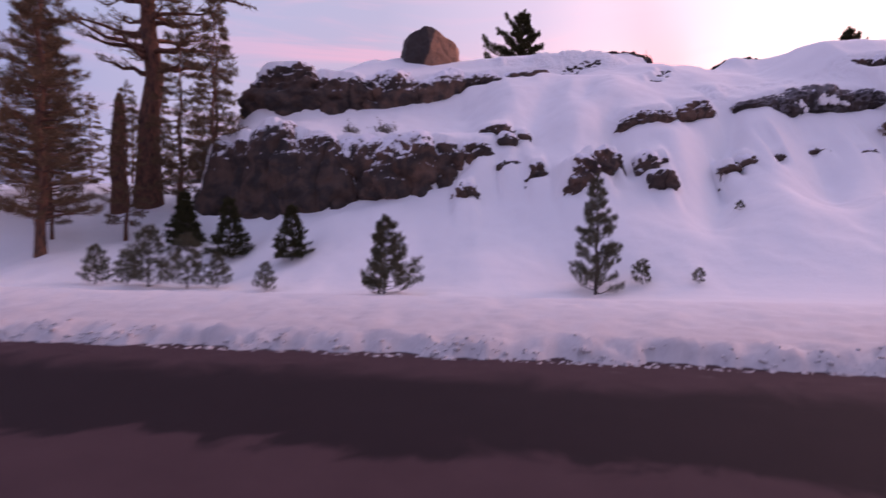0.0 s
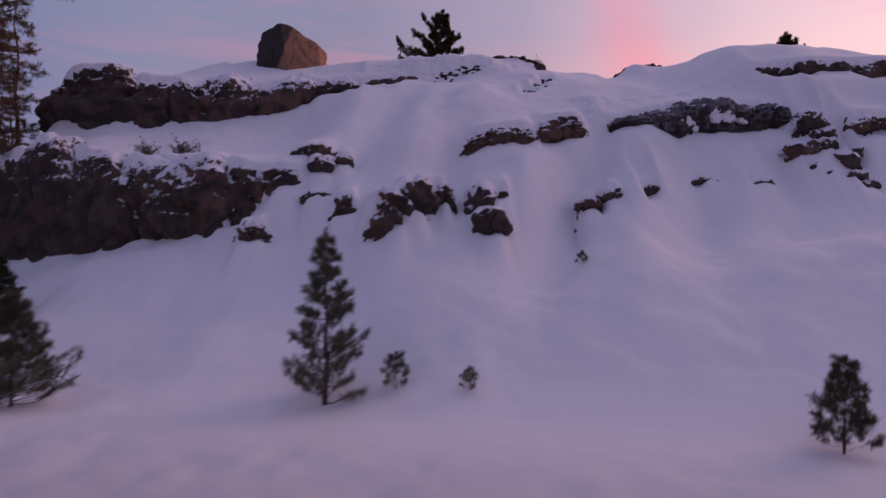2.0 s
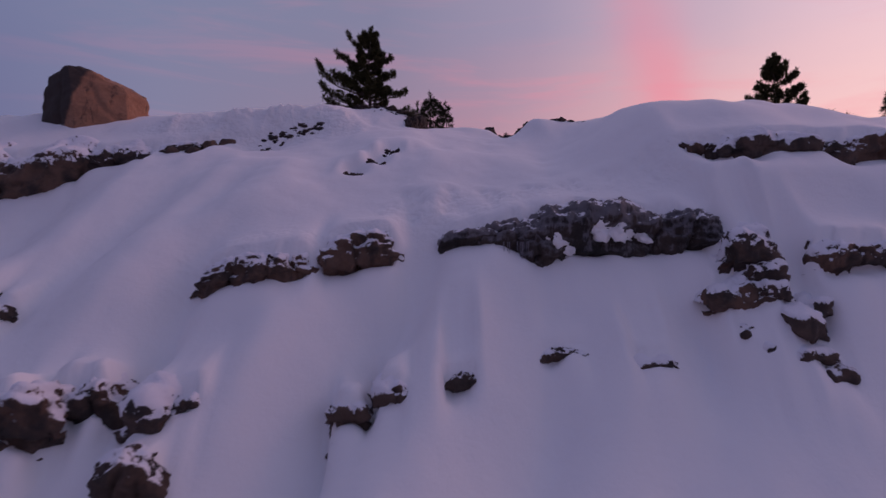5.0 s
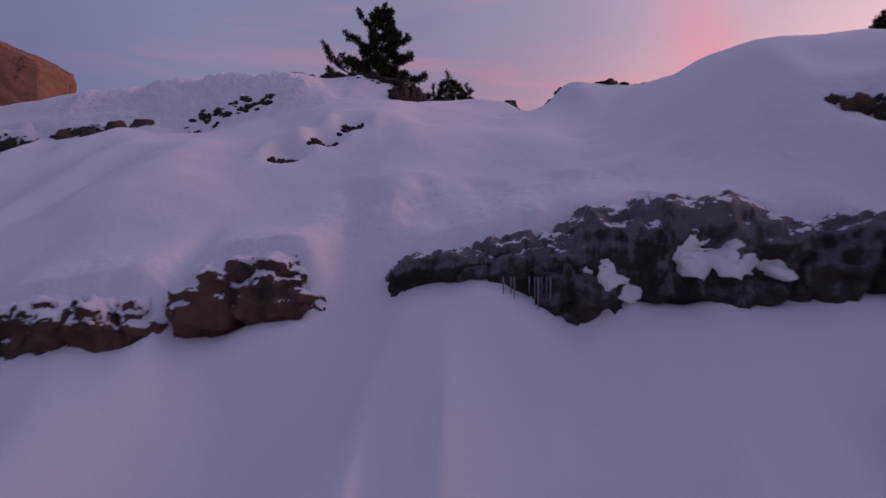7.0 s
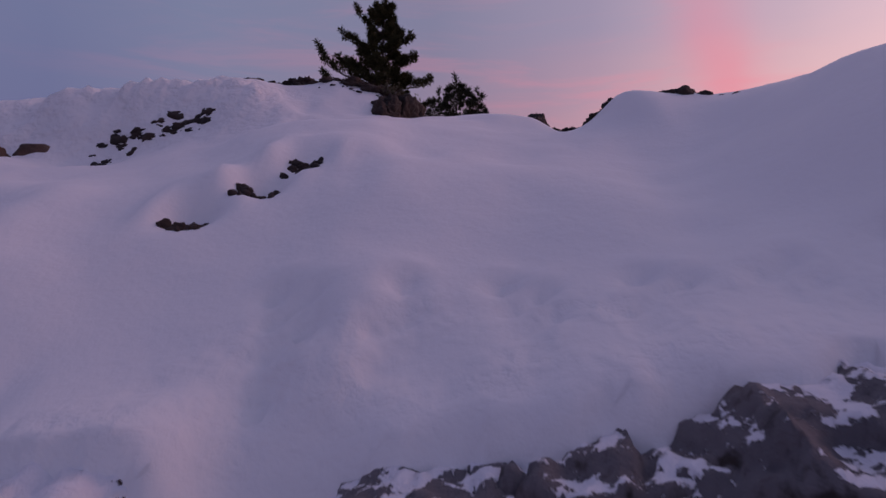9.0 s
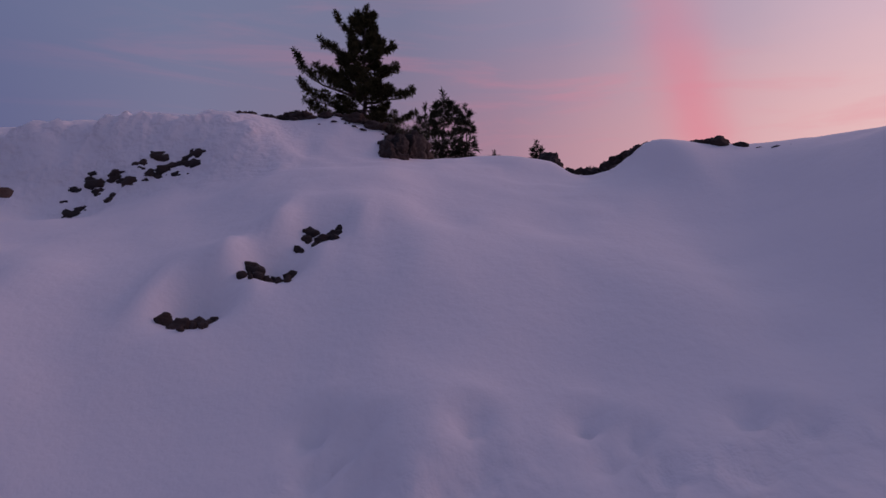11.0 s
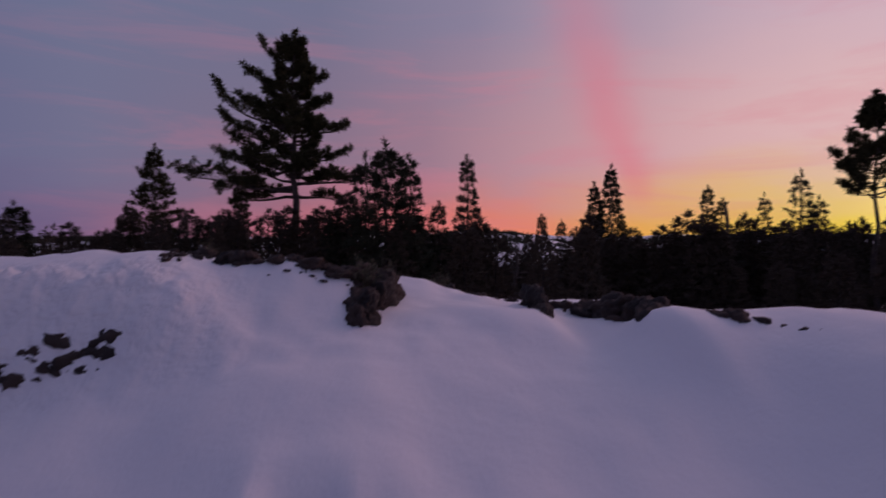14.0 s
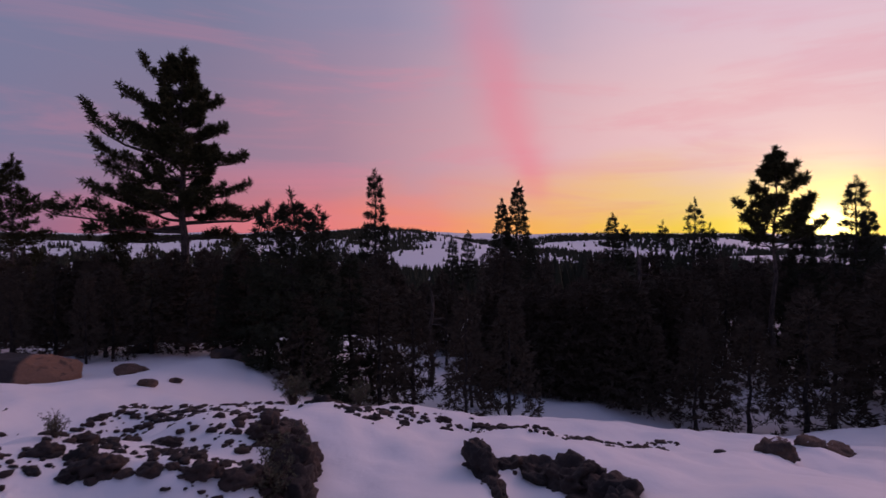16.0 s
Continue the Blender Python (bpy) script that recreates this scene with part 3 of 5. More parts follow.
def face_rock(name, x, y, z, w, h, seed, mat, label, group="", lip=0.25, rise=0.0, skew=0.0, depth=1.8, cap=True, jag=1.0, step=0.07, proud=0.0, big=0.30, split=0.16):
    """A rock face in the slope: foot and back under the snow, steep front, rounded brow, joints and ridges."""
    if cap:
        CAPS.append((x, y, w, z - 0.5 * h + 0.14 * min(h, 1.2), z + 0.5 * h, rise, skew, lip))
    nu, ns = max(16, int(w * 1.16 / step)), max(22, int((h + depth + 0.8) / step))
    u = np.linspace(-1, 1, nu)
    prof_t = [0.22, 0.14, -0.06 + 0.01 * h, 0.0 + 0.05 * h, 0.10 + 0.12 * h, 0.30 + 0.16 * h, 0.30 + 0.16 * h + 0.5 * depth, 0.30 + 0.16 * h + depth]
    prof_z = [-0.5 * h - 0.9, -0.5 * h, -0.10 * h, 0.30 * h, 0.46 * h, 0.50 * h, 0.50 * h + 0.04 * depth, 0.50 * h - 0.4]
    ln = np.concatenate([[0], np.cumsum(np.hypot(np.diff(prof_t), np.diff(prof_z)))])
    sv = np.linspace(0, ln[-1], ns)
    pt, pz = np.interp(sv, ln, prof_t), np.interp(sv, ln, prof_z)
    U, T = np.meshgrid(u, pt)
    _, Z = np.meshgrid(u, pz)
    LZ = Z.copy()
    edge = np.abs(U) ** 4
    foot = -0.5 * h
    Z = np.where(Z > foot, foot + (Z - foot) * (1 - 0.85 * edge), Z)
    T = T + 0.45 * min(h, 2.0) * edge
    A = U * w * 0.58
    X, Y, Z = x + A, y - proud + T + A * skew, z + Z + A * rise
    P = np.stack([X, Y, Z], -1)
    du, ds = np.gradient(P, axis=1), np.gradient(P, axis=0)
    n = np.cross(du, ds)
    n /= np.maximum(np.linalg.norm(n, axis=-1), 1e-9)[..., None]
    q = P.reshape(-1, 3)
    m = min(h, 1.8)
    k = np.array([seed * 3.1, seed * 1.7, seed * 0.9])
    d = big * m * fbm(q * (0.8 / max(m, 0.5)) + k, 3, seed)
    d = d + 0.085 * jag * m * (1 - 2.2 * np.abs(fbm(q * np.array([1.0, 1.0, 1.7]) * (1.5 / max(m, 0.4)) + k, 3, seed + 1)))
    d = d + 0.06 * jag * min(m, 1.0) * fbm(q * 5.0 + k, 3, seed + 2, 0.65)
    # blocky breaks: cells of rock standing a little in or out
    cell = np.floor(q * np.array([1.5, 1.5, 2.2]) / max(m, 0.7) + 0.35 * fbm(q * 1.3 + k, 2, seed + 8)[:, None]).astype(np.int64)
    d = d + 0.06 * jag * m * (hash01(cell[:, 0], cell[:, 1], cell[:, 2], seed) - 0.5)
    joint = np.abs(vnoise(q * np.array([1.3, 1.3, 0.3]) / max(m, 0.6) + k, seed + 3))
    d = d - split * m * (1 - sstep(joint, 0.0, 0.10))
    bed = np.abs(vnoise(q * np.array([0.3, 0.3, 1.6]) / max(m, 0.6) + k + 31, seed + 4))
    d = d - 0.02 * m * (1 - sstep(bed, 0.0, 0.09))
    q = q + n.reshape(-1, 3) * d[:, None]
    i = (np.arange(ns - 1)[:, None] * nu + np.arange(nu - 1)[None]).ravel()
    f = np.stack([i, i + 1, i + 1 + nu, i + nu], -1)
    c = np.array([x, y, z])
    ob = mesh_object(name, q - c, f, mat)
    ob.location = c
    lodge = ob.data.attributes.new("lodge", "FLOAT", "POINT")
    lodge.data.foreach_set("value", np.clip((LZ + 0.5 * h) / h, 0, 1).ravel().astype(np.float32))
    return tagged(ob, label, "rock", group)


def sunk(name, x, y, z, w, h, seed, mat, label, depth=None, group="", **kw):
    """A stone whose front stands at (x, y), with its back and foot in the snow."""
    d = depth or 0.9 * w
    return rock(name, x, y + 0.36 * d, z - 0.25 * h, (w * 1.1, d, h * 1.6), seed, mat, label, group, **kw)


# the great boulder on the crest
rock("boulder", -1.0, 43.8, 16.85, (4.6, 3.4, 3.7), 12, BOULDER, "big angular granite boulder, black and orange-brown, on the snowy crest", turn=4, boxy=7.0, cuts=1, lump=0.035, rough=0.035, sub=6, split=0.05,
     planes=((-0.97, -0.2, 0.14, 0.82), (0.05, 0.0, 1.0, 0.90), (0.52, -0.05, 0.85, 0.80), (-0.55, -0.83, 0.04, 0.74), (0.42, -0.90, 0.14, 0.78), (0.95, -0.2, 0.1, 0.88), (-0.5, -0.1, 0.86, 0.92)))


# upper ledge
LEDGE = "long dark brown rock ledge dusted with snow under the crest"
UP = "upper ledge"
face_rock("rock_ledge", -10.8, 38.9, 13.1, 5.0, 3.0, 21, ROCK_BARE, LEDGE, UP, 0.3, 0.0, -0.05, 2.2, step=0.1, proud=0.5)
face_rock("rock_ledge", -7.0, 38.8, 12.6, 4.6, 2.6, 22, ROCK_BARE, LEDGE, UP, 0.6, -0.05, 0.0, 2.2, step=0.1, proud=0.5)
face_rock("rock_ledge", -3.6, 38.9, 12.6, 4.6, 2.2, 23, ROCK, LEDGE, UP, 0.9, 0.06, 0.04, 2.2, step=0.1)
face_rock("rock_ledge", -0.4, 39.1, 13.0, 4.0, 1.8, 24, ROCK, LEDGE, UP, 0.9, 0.12, 0.06, 2.2, step=0.1)
face_rock("rock_ledge", 2.5, 39.4, 13.6, 3.4, 1.1, 25, ROCK_SNOWY, LEDGE, UP, 0.7, 0.15, 0.1, 1.8)
face_rock("rock_ledge", 5.4, 39.8, 14.15, 2.2, 0.6, 26, ROCK_SNOWY, LEDGE, UP, 0.4, 0.12, 0.1, 1.4)
# lower cliff
CLIFF = "steep dark brown rock cliff with patches of snow on its top"
LO = "lower cliff"
face_rock("rock_cliff", -13.4, 35.0, 6.3, 4.2, 5.0, 30, ROCK_BARE, CLIFF, LO, 0.4, 0.1, -0.45, 2.6, step=0.11, proud=0.45, jag=0.4, big=0.22)
face_rock("rock_cliff", -10.4, 33.3, 6.6, 4.4, 5.8, 31, ROCK_BARE, CLIFF, LO, 0.5, 0.1, -0.42, 2.6, step=0.11, proud=0.45, jag=0.4, big=0.22)
face_rock("rock_cliff", -7.4, 32.4, 6.3, 4.2, 4.5, 32, ROCK_BARE, CLIFF, LO, 0.6, 0.1, -0.40, 2.6, step=0.11, proud=0.45, jag=0.4, big=0.22)
face_rock("rock_cliff", -4.6, 31.5, 6.3, 4.0, 3.7, 33, ROCK, CLIFF, LO, 0.7, 0.1, -0.38, 2.4, step=0.11, proud=0.3)
face_rock("rock_cliff", -2.0, 30.5, 6.4, 3.6, 3.4, 36, ROCK, CLIFF, LO, 0.6, 0.05, -0.30, 2.4, step=0.1, proud=0.3)
face_rock("rock_cliff", 0.2, 30.0, 6.5, 2.4, 2.7, 34, ROCK_BARE, CLIFF, LO, 0.4, 0.0, -0.1, 2.0, step=0.1)
face_rock("rock_cliff", 1.8, 29.9, 7.2, 1.9, 1.2, 35, ROCK, CLIFF, LO, 0.3, 0.1, 0.0, 1.5)

OUT = "brown rock outcrop breaking through the snow slope"
SLOPE = "slope rocks"
for x, y, z, w, h, rise, mat in (
        (6.4, 26.5, 5.5, 1.9, 1.7, 0.55, ROCK), (7.3, 27.0, 6.15, 1.6, 1.2, 0.5, ROCK), (8.2, 28.0, 6.3, 1.5, 1.0, 0.45, ROCK), (4.75, 28.2, 5.9, 1.0, 0.9, 0.1, ROCK_BARE),
        (10.3, 26.2, 5.2, 1.0, 1.0, -0.1, ROCK_BARE), (10.1, 27.5, 6.1, 0.9, 0.9, 0.1, ROCK_SNOWY), (10.8, 27.8, 6.35, 0.9, 0.8, 0.2, ROCK_SNOWY), (2.9, 31.2, 8.55, 1.9, 0.6, 0.12, ROCK),
        (3.5, 30.3, 7.85, 0.9, 0.7, 0.0, ROCK_SNOWY), (4.35, 30.7, 8.1, 0.85, 0.4, 0.1, ROCK_BARE), (3.5, 29.5, 6.5, 1.2, 0.5, 0.2, ROCK_SNOWY), (1.1, 28.2, 4.9, 1.2, 0.9, 0.0, ROCK)):
    face_rock("rock_outcrop", x, y, z, w, h, int(40 + x * 9), mat, OUT, SLOPE, 0.22, rise, 0.0, 1.0, step=0.05)
for x, y, z, w, h, rise, mat in (
        (14.4, 28.1, 6.1, 0.85, 0.5, 0.1, ROCK_BARE), (15.4, 28.3, 6.5, 0.7, 0.6, 0.2, ROCK_SNOWY), (17.0, 28.7, 6.75, 0.85, 0.42, 0.25, ROCK_BARE), (19.7, 29.5, 7.2, 1.15, 0.36, 0.1, ROCK_BARE), (21.75, 29.0, 7.07, 1.0, 0.36, 0.1, ROCK_SNOWY)):
    face_rock("rock_outcrop", x, y, z, w, h, int(40 + x * 9), mat, OUT, SLOPE, 0.16, rise, 0.0, 0.8, step=0.04)

BAND = "dark rock band with snow and ice lodged on its face"
RB = "rock band"
BANDED = dict(step=0.045, jag=1.0, proud=0.10, big=0.14, split=0.14)
face_rock("rock_band", 11.3, 31.1, 9.2, 3.2, 1.05, 61, ROCK, BAND, RB, 0.4, 0.16, 0.05, **BANDED)
face_rock("rock_band", 14.2, 31.65, 9.72, 2.4, 1.2, 62, ROCK, BAND, RB, 0.4, 0.12, 0.05, **BANDED)
face_rock("rock_band", 17.45, 31.95, 10.24, 1.7, 0.42, 63, ROCK_ICED, BAND, RB, 0.5, 0.10, -0.1, **BANDED)
face_rock("rock_band", 18.5, 31.8, 10.2, 1.8, 0.95, 68, ROCK_ICED, BAND, RB, 0.55, 0.12, -0.05, **BANDED)
face_rock("rock_band", 21.0, 31.8, 10.27, 4.6, 1.56, 85, ROCK_ICED, BAND, RB, 0.72, 0.02, -0.02, **BANDED)
face_rock("rock_band", 19.55, 31.68, 9.85, 1.5, 1.25, 84, ROCK_ICED, BAND, RB, 0.3, 0.05, 0.0, cap=False, **BANDED)
face_rock("rock_band", 23.7, 31.5, 10.32, 1.9, 1.42, 67, ROCK_ICED, BAND, RB, 0.55, -0.06, -0.2, **BANDED)
UR = "upper right band"
face_rock("rock_band", 25.5, 33.5, 13.1, 2.3, 0.75, 71, ROCK, BAND, UR, 0.25, -0.05, -0.2)
face_rock("rock_band", 27.3, 33.0, 13.15, 3.2, 0.8, 72, ROCK_SNOWY, BAND, UR, 0.4, -0.03, -0.1)
face_rock("rock_band", 29.7, 32.8, 13.0, 3.2, 0.95, 73, ROCK, BAND, UR, 0.3, 0.0, -0.1)
face_rock("rock_band", 32.2, 32.4, 12.8, 3.4, 1.0, 74, ROCK, BAND, UR, 0.3, 0.0, -0.1)
for x, y, z, w, h, rise, mat in (
        (24.8, 30.2, 9.8, 1.2, 0.9, 0.0, ROCK), (24.3, 29.9, 8.65, 1.2, 0.7, 0.0, ROCK), (25.1, 29.4, 8.7, 1.1, 0.8, -0.2, ROCK_SNOWY), (25.5, 29.0, 8.0, 1.1, 0.7, -0.2, ROCK_SNOWY),
        (25.6, 28.6, 7.3, 1.1, 0.4, -0.1, ROCK_SNOWY), (27.6, 29.8, 9.6, 2.4, 1.2, 0.0, ROCK), (24.4, 29.3, 7.8, 0.7, 0.5, 0.0, ROCK_BARE), (25.3, 30.6, 10.0, 0.9, 0.8, -0.2, ROCK_SNOWY), (25.0, 29.9, 9.2, 1.0, 0.8, 0.0, ROCK), (26.0, 29.3, 8.3, 0.9, 0.7, 0.1, ROCK_SNOWY), (25.9, 28.4, 6.9, 0.8, 0.4, 0.0, ROCK_BARE), (24.7, 28.9, 7.4, 0.6, 0.4, 0.0, ROCK_SNOWY)):
    face_rock("rock_outcrop", x, y, z, w, h, int(40 + x * 9), mat, OUT, "right rocks", 0.3, rise, 0.0, 1.0, step=0.05)

build_ground()
build_road()

# snow lumps and icicles lodged on the band
for x, y, z, w, h, sd in ((19.95, 31.78, 9.95, 0.8, 0.55, 1), (21.2, 31.72, 10.5, 0.9, 0.50, 2), (21.75, 31.72, 10.38, 0.8, 0.5, 5), (22.45, 31.76, 10.2, 0.45, 0.25, 3), (19.7, 31.72, 10.2, 0.4, 0.3, 4)):
    ob = rock("snow_pillow", x, y, z, (w, 0.6, h), 700 + sd, SNOW, "pillow of old snow lodged on the dark rock face", "snow pillows", boxy=2.2, cuts=4, lump=0.6, rough=0.2, tilt=25, turn=13 * sd)
    tagged(ob, category="snow")
rng = np.random.RandomState(3)
for k in range(10):
    x = 18.2 + 1.25 * rng.uniform()
    ln = rng.uniform(0.25, 0.65)
    bm = bmesh.new()
    bmesh.ops.create_cone(bm, cap_ends=True, segments=7, radius1=0.003, radius2=0.016, depth=ln)
    me = bpy.data.meshes.new("icicle")
    bm.to_mesh(me)
    bm.free()
    me.materials.append(ICE)
    ob = new("icicle", me)
    ob.matrix_world = pose(x, 31.55 + rng.uniform(0, 0.1), 10.15 - ln / 2 - 0.08, 0, 0, 0)
    tagged(ob, "clear grey icicle hanging from the rock band", "icicle", "icicles")

CREST = "small dark stone showing through a hollow in the snow"
rng = np.random.RandomState(21)
RAGGED = dict(sub=3, lump=0.40, rough=0.32, boxy=2.6, cuts=6)
for cx, cy, n in ((13.42, 35.70, 18), (14.14, 36.48, 20), (14.56, 37.24, 12)):
    for i in range(n):
        u = rng.uniform(-1, 1)
        x, y, w = cx + 0.36 * u, cy + 0.16 * u * u - 0.06 + rng.uniform(-0.12, 0.30), rng.uniform(0.04, 0.10) if i % 5 else 0.18
        sunk("crest_stone", x, y, ground_z(x, y) + 0.03, w * 1.35, w, 100 + i, ROCK_DARK, CREST, group="hollow stones", depth=w, turn=rng.uniform(-40, 40), **RAGGED)
for i in range(44):
    u = (i % 22) / 21
    x = 8.65 + 2.45 * u + rng.uniform(-0.12, 0.12)
    y = 40.42 + 0.25 * u + (0.28 * (1 - 0.6 * u) if i > 21 else 0.0) + rng.uniform(-0.13, 0.13)
    w = 0.07 + 0.22 * rng.uniform() ** 1.6
    sunk("crest_stone", x, y, ground_z(x, y) + 0.0, w * 2.0, w * 0.62, 120 + i, ROCK_DARK, CREST, group="crest stones", depth=w * 1.2, turn=rng.uniform(-30, 30), **RAGGED)
for i, (x, y, w) in enumerate([(5.9, 39.4, 0.9), (5.1, 39.6, 0.8), (6.6, 39.8, 0.6), (7.0, 40.3, 0.9)]):
    sunk("crest_stone", x, y, ground_z(x, y), w, 0.5, 140 + i, ROCK, "dark flat stone half under snow on the crest", group="crest stones", sub=4)

# stones round the notch in the crest
NOTCH = "dark craggy rock at the edge of the snowy notch"
CRAG = dict(lump=0.30, rough=0.22, cuts=6, boxy=3.0)
def crag(spots):
    """A craggy ridge: blocks of rock grown into one another along a line."""
    for k, (x, y, z, sx, sy, sz, tn) in enumerate(spots):
        rock("crag", x, y, z, (sx, sy, sz), 151 + 13 * k + int(x), ROCK_DARK, NOTCH, "notch rocks", turn=tn, sub=5 if sz > 0.5 else 4, **CRAG)


crag(((15.08, 41.72, 15.28, 0.62, 0.8, 0.85, -4), (15.18, 42.3, 15.42, 0.72, 1.1, 1.15, -8), (15.36, 43.05, 15.58, 0.74, 1.3, 1.2, -12), (15.56, 43.95, 15.66, 0.70, 1.2, 1.15, -10), (15.66, 44.8, 15.58, 0.62, 1.0, 1.0, 5), (15.4, 45.7, 15.75, 0.6, 0.8, 0.6, 20), (15.0, 46.5, 15.8, 0.7, 0.6, 0.5, 0)))
crag(((19.25, 44.75, 15.22, 0.55, 0.9, 0.75, 12), (19.05, 43.9, 15.30, 0.60, 1.1, 0.95, 8), (18.98, 42.95, 15.12, 0.50, 0.9, 0.75, 4), (19.6, 44.0, 15.14, 0.8, 0.6, 0.6, -30),
      (20.25, 43.75, 15.08, 1.0, 0.9, 0.85, -35), (20.65, 43.1, 15.18, 1.1, 1.0, 1.05, -48), (20.85, 42.3, 15.15, 1.1, 0.9, 1.05, -55), (20.78, 41.65, 15.2, 0.8, 0.8, 0.9, -50)))
for x, y, w in ((21.6, 40.95, 0.40), (21.9, 40.85, 0.50), (22.1, 40.9, 0.30), (22.35, 40.7, 0.36), (22.62, 40.5, 0.2), (22.85, 40.3, 0.2), (23.05, 40.1, 0.16)):
    rock("crag", x, y, ground_z(x, y) - 0.05, (w * 1.1, w, w * 0.5), int(x * 40), ROCK_DARK, "low dark rock half buried in crest snow", "notch rocks", turn=-22, **CRAG)
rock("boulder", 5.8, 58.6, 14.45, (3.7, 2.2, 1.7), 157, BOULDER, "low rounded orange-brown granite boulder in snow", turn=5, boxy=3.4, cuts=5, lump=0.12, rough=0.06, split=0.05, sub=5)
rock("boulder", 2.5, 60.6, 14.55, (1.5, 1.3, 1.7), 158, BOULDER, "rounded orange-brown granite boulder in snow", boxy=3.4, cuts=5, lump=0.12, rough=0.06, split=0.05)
for x, y, w in ((4.9, 67.4, 1.3), (7.9, 67.6, 1.3), (9.75, 57.5, 0.85), (11.0, 54.2, 0.5), (11.7, 55.2, 0.35), (12.9, 60.8, 1.1), (13.7, 60.4, 0.8), (28.0, 45.5, 0.9), (8.1, 49.5, 0.7), (30.2, 46.4, 0.8), (31.6, 46.8, 1.0)):
    rock("stone", x, y, ground_z(x, y) + 0.1 * w, (w * 1.2, w * 0.8, w * 0.55), int(x * 31), ROCK, "dark stone on the snowy plateau", "plateau stones", lump=0.3, rough=0.2, boxy=3.0, cuts=5)
rng = np.random.RandomState(5)
BARED = "flat dark stone bared on the windswept crest"
FLAT = dict(sub=4, lump=0.5, rough=0.42, boxy=2.6, cuts=8)
SPOTS = ((11.88, 43.45), (12.45, 42.45), (11.3, 47.0), (12.82, 42.81), (11.2, 48.6), (12.2, 46.9), (13.48, 42.45), (13.22, 45.5), (14.13, 42.45), (14.73, 42.4), (12.36, 43.3), (14.9, 42.7),
         (15.0, 47.6), (16.3, 48.6), (16.94, 47.4), (17.4, 46.9), (18.2, 47.3), (19.4, 47.9), (20.3, 47.6), (16.8, 49.4), (12.1, 44.3), (13.9, 43.1))
for k, (cx, cy) in enumerate(SPOTS):
    for i in range(5):
        far = i > 0
        x, y = cx + far * rng.normal(0, 0.36), cy + far * rng.normal(0, 0.42)
        y = max(y, 42.55 + 0.2 * (x < 12.6)) if x < 15 else y
        w = rng.uniform(0.22, 0.42) if not far else rng.uniform(0.06, 0.20)
        w *= 1.0 if cx < 15 else 0.8
        rock("stone", x, y, ground_z(x, y) + 0.02, (w * rng.uniform(1.0, 1.7), w, w * rng.uniform(0.5, 0.85)), 200 + 7 * k + i, ROCK_DARK, BARED, "crest stones bare", turn=rng.uniform(-50, 50), tilt=rng.uniform(-15, 15), **FLAT)
rock("stone", 15.05, 45.3, ground_z(15.05, 45.3) + 0.1, (0.65, 0.5, 0.6), 259, ROCK_DARK, "blocky dark stone bared on the windswept crest", "crest stones bare", **FLAT)
for i in range(54):
    x = rng.uniform(11.2, 15.2) if i < 22 else rng.uniform(18.4, 26.0)
    y = 46.8 + rng.normal(0, 0.8) if i < 22 else 48.0 - 0.62 * min(x - 19, 3.0) + rng.normal(0, 0.25)
    w = rng.uniform(0.06, 0.17)
    rock("stone", x, y, ground_z(x, y), (w * 1.6, w, w * 0.6), 300 + i, ROCK_DARK, "small dark stone bared on the windswept crest", "crest stones bare", turn=rng.uniform(0, 180), **RAGGED)


def scatter(name, spots, sizes, mat, label, category, seed, sub=1, squash=0.6):
    """Many small lumps in one mesh."""
    v, f = ico(sub)
    r = np.random.RandomState(seed)
    f = np.array(f)
    vs, fs = [], []
    for k, ((x, y, z), s) in enumerate(zip(spots, sizes)):
        q = v * (1 + r.uniform(-0.35, 0.35, (len(v), 1))) * s * np.array([r.uniform(0.8, 1.5), 1.0, squash])
        a = r.uniform(0, 6.28)
        ca, sa = math.cos(a), math.sin(a)
        q = np.stack([q[:, 0] * ca - q[:, 1] * sa, q[:, 0] * sa + q[:, 1] * ca, q[:, 2]], -1)
        vs.append(q + (x, y, z))
        fs.append(f + k * len(v))
    ob = mesh_object(name, np.concatenate(vs), np.concatenate(fs), mat)
    return tagged(ob, label, category, kind="stuff")


def ground_spots(xs, ys, up=0.0):
    zs = land(np.asarray(xs), np.asarray(ys))
    return [(x, y, z + up) for x, y, z in zip(xs, ys, zs)]


xs, ys = rng.uniform(9.0, 26.0, 4200), rng.uniform(41.6, 50.5, 4200)
edge = ((xs < 15.3) & (xs > 11.3) & (ys > 42.2)) | (np.abs(ys - 48.2 + 0.62 * np.clip(xs - 18.5, 0, 3.0)) < 0.8)
keep = edge & (fbm(np.stack([xs * 0.7, ys * 0.7, 0 * xs], -1), 2, 77) > -0.02)
xs, ys = xs[keep], ys[keep]
scatter("gravel", ground_spots(xs, ys, 0.01), 0.022 + 0.11 * rng.uniform(size=len(xs)) ** 2.2, ROCK_DARK, "scattered dark stones and heath bared by the wind", "stones", 8)

us = rng.uniform(-26, 34, 3600)
vs_ = np.abs(rng.normal(0, 0.34, 3600)) - 0.22
xs, ys = us, ROAD_EDGE - ROAD_SLOPE * us + vs_
scatter("snow_clods", [(x, y, max(z, 0.0) - 0.02) for x, y, z in ground_spots(xs, ys)], 0.015 + 0.06 * rng.uniform(size=len(xs)) ** 2, SNOW, "loose clods of ploughed snow along the road edge", "snow clods", 9)

# ---- plants ----


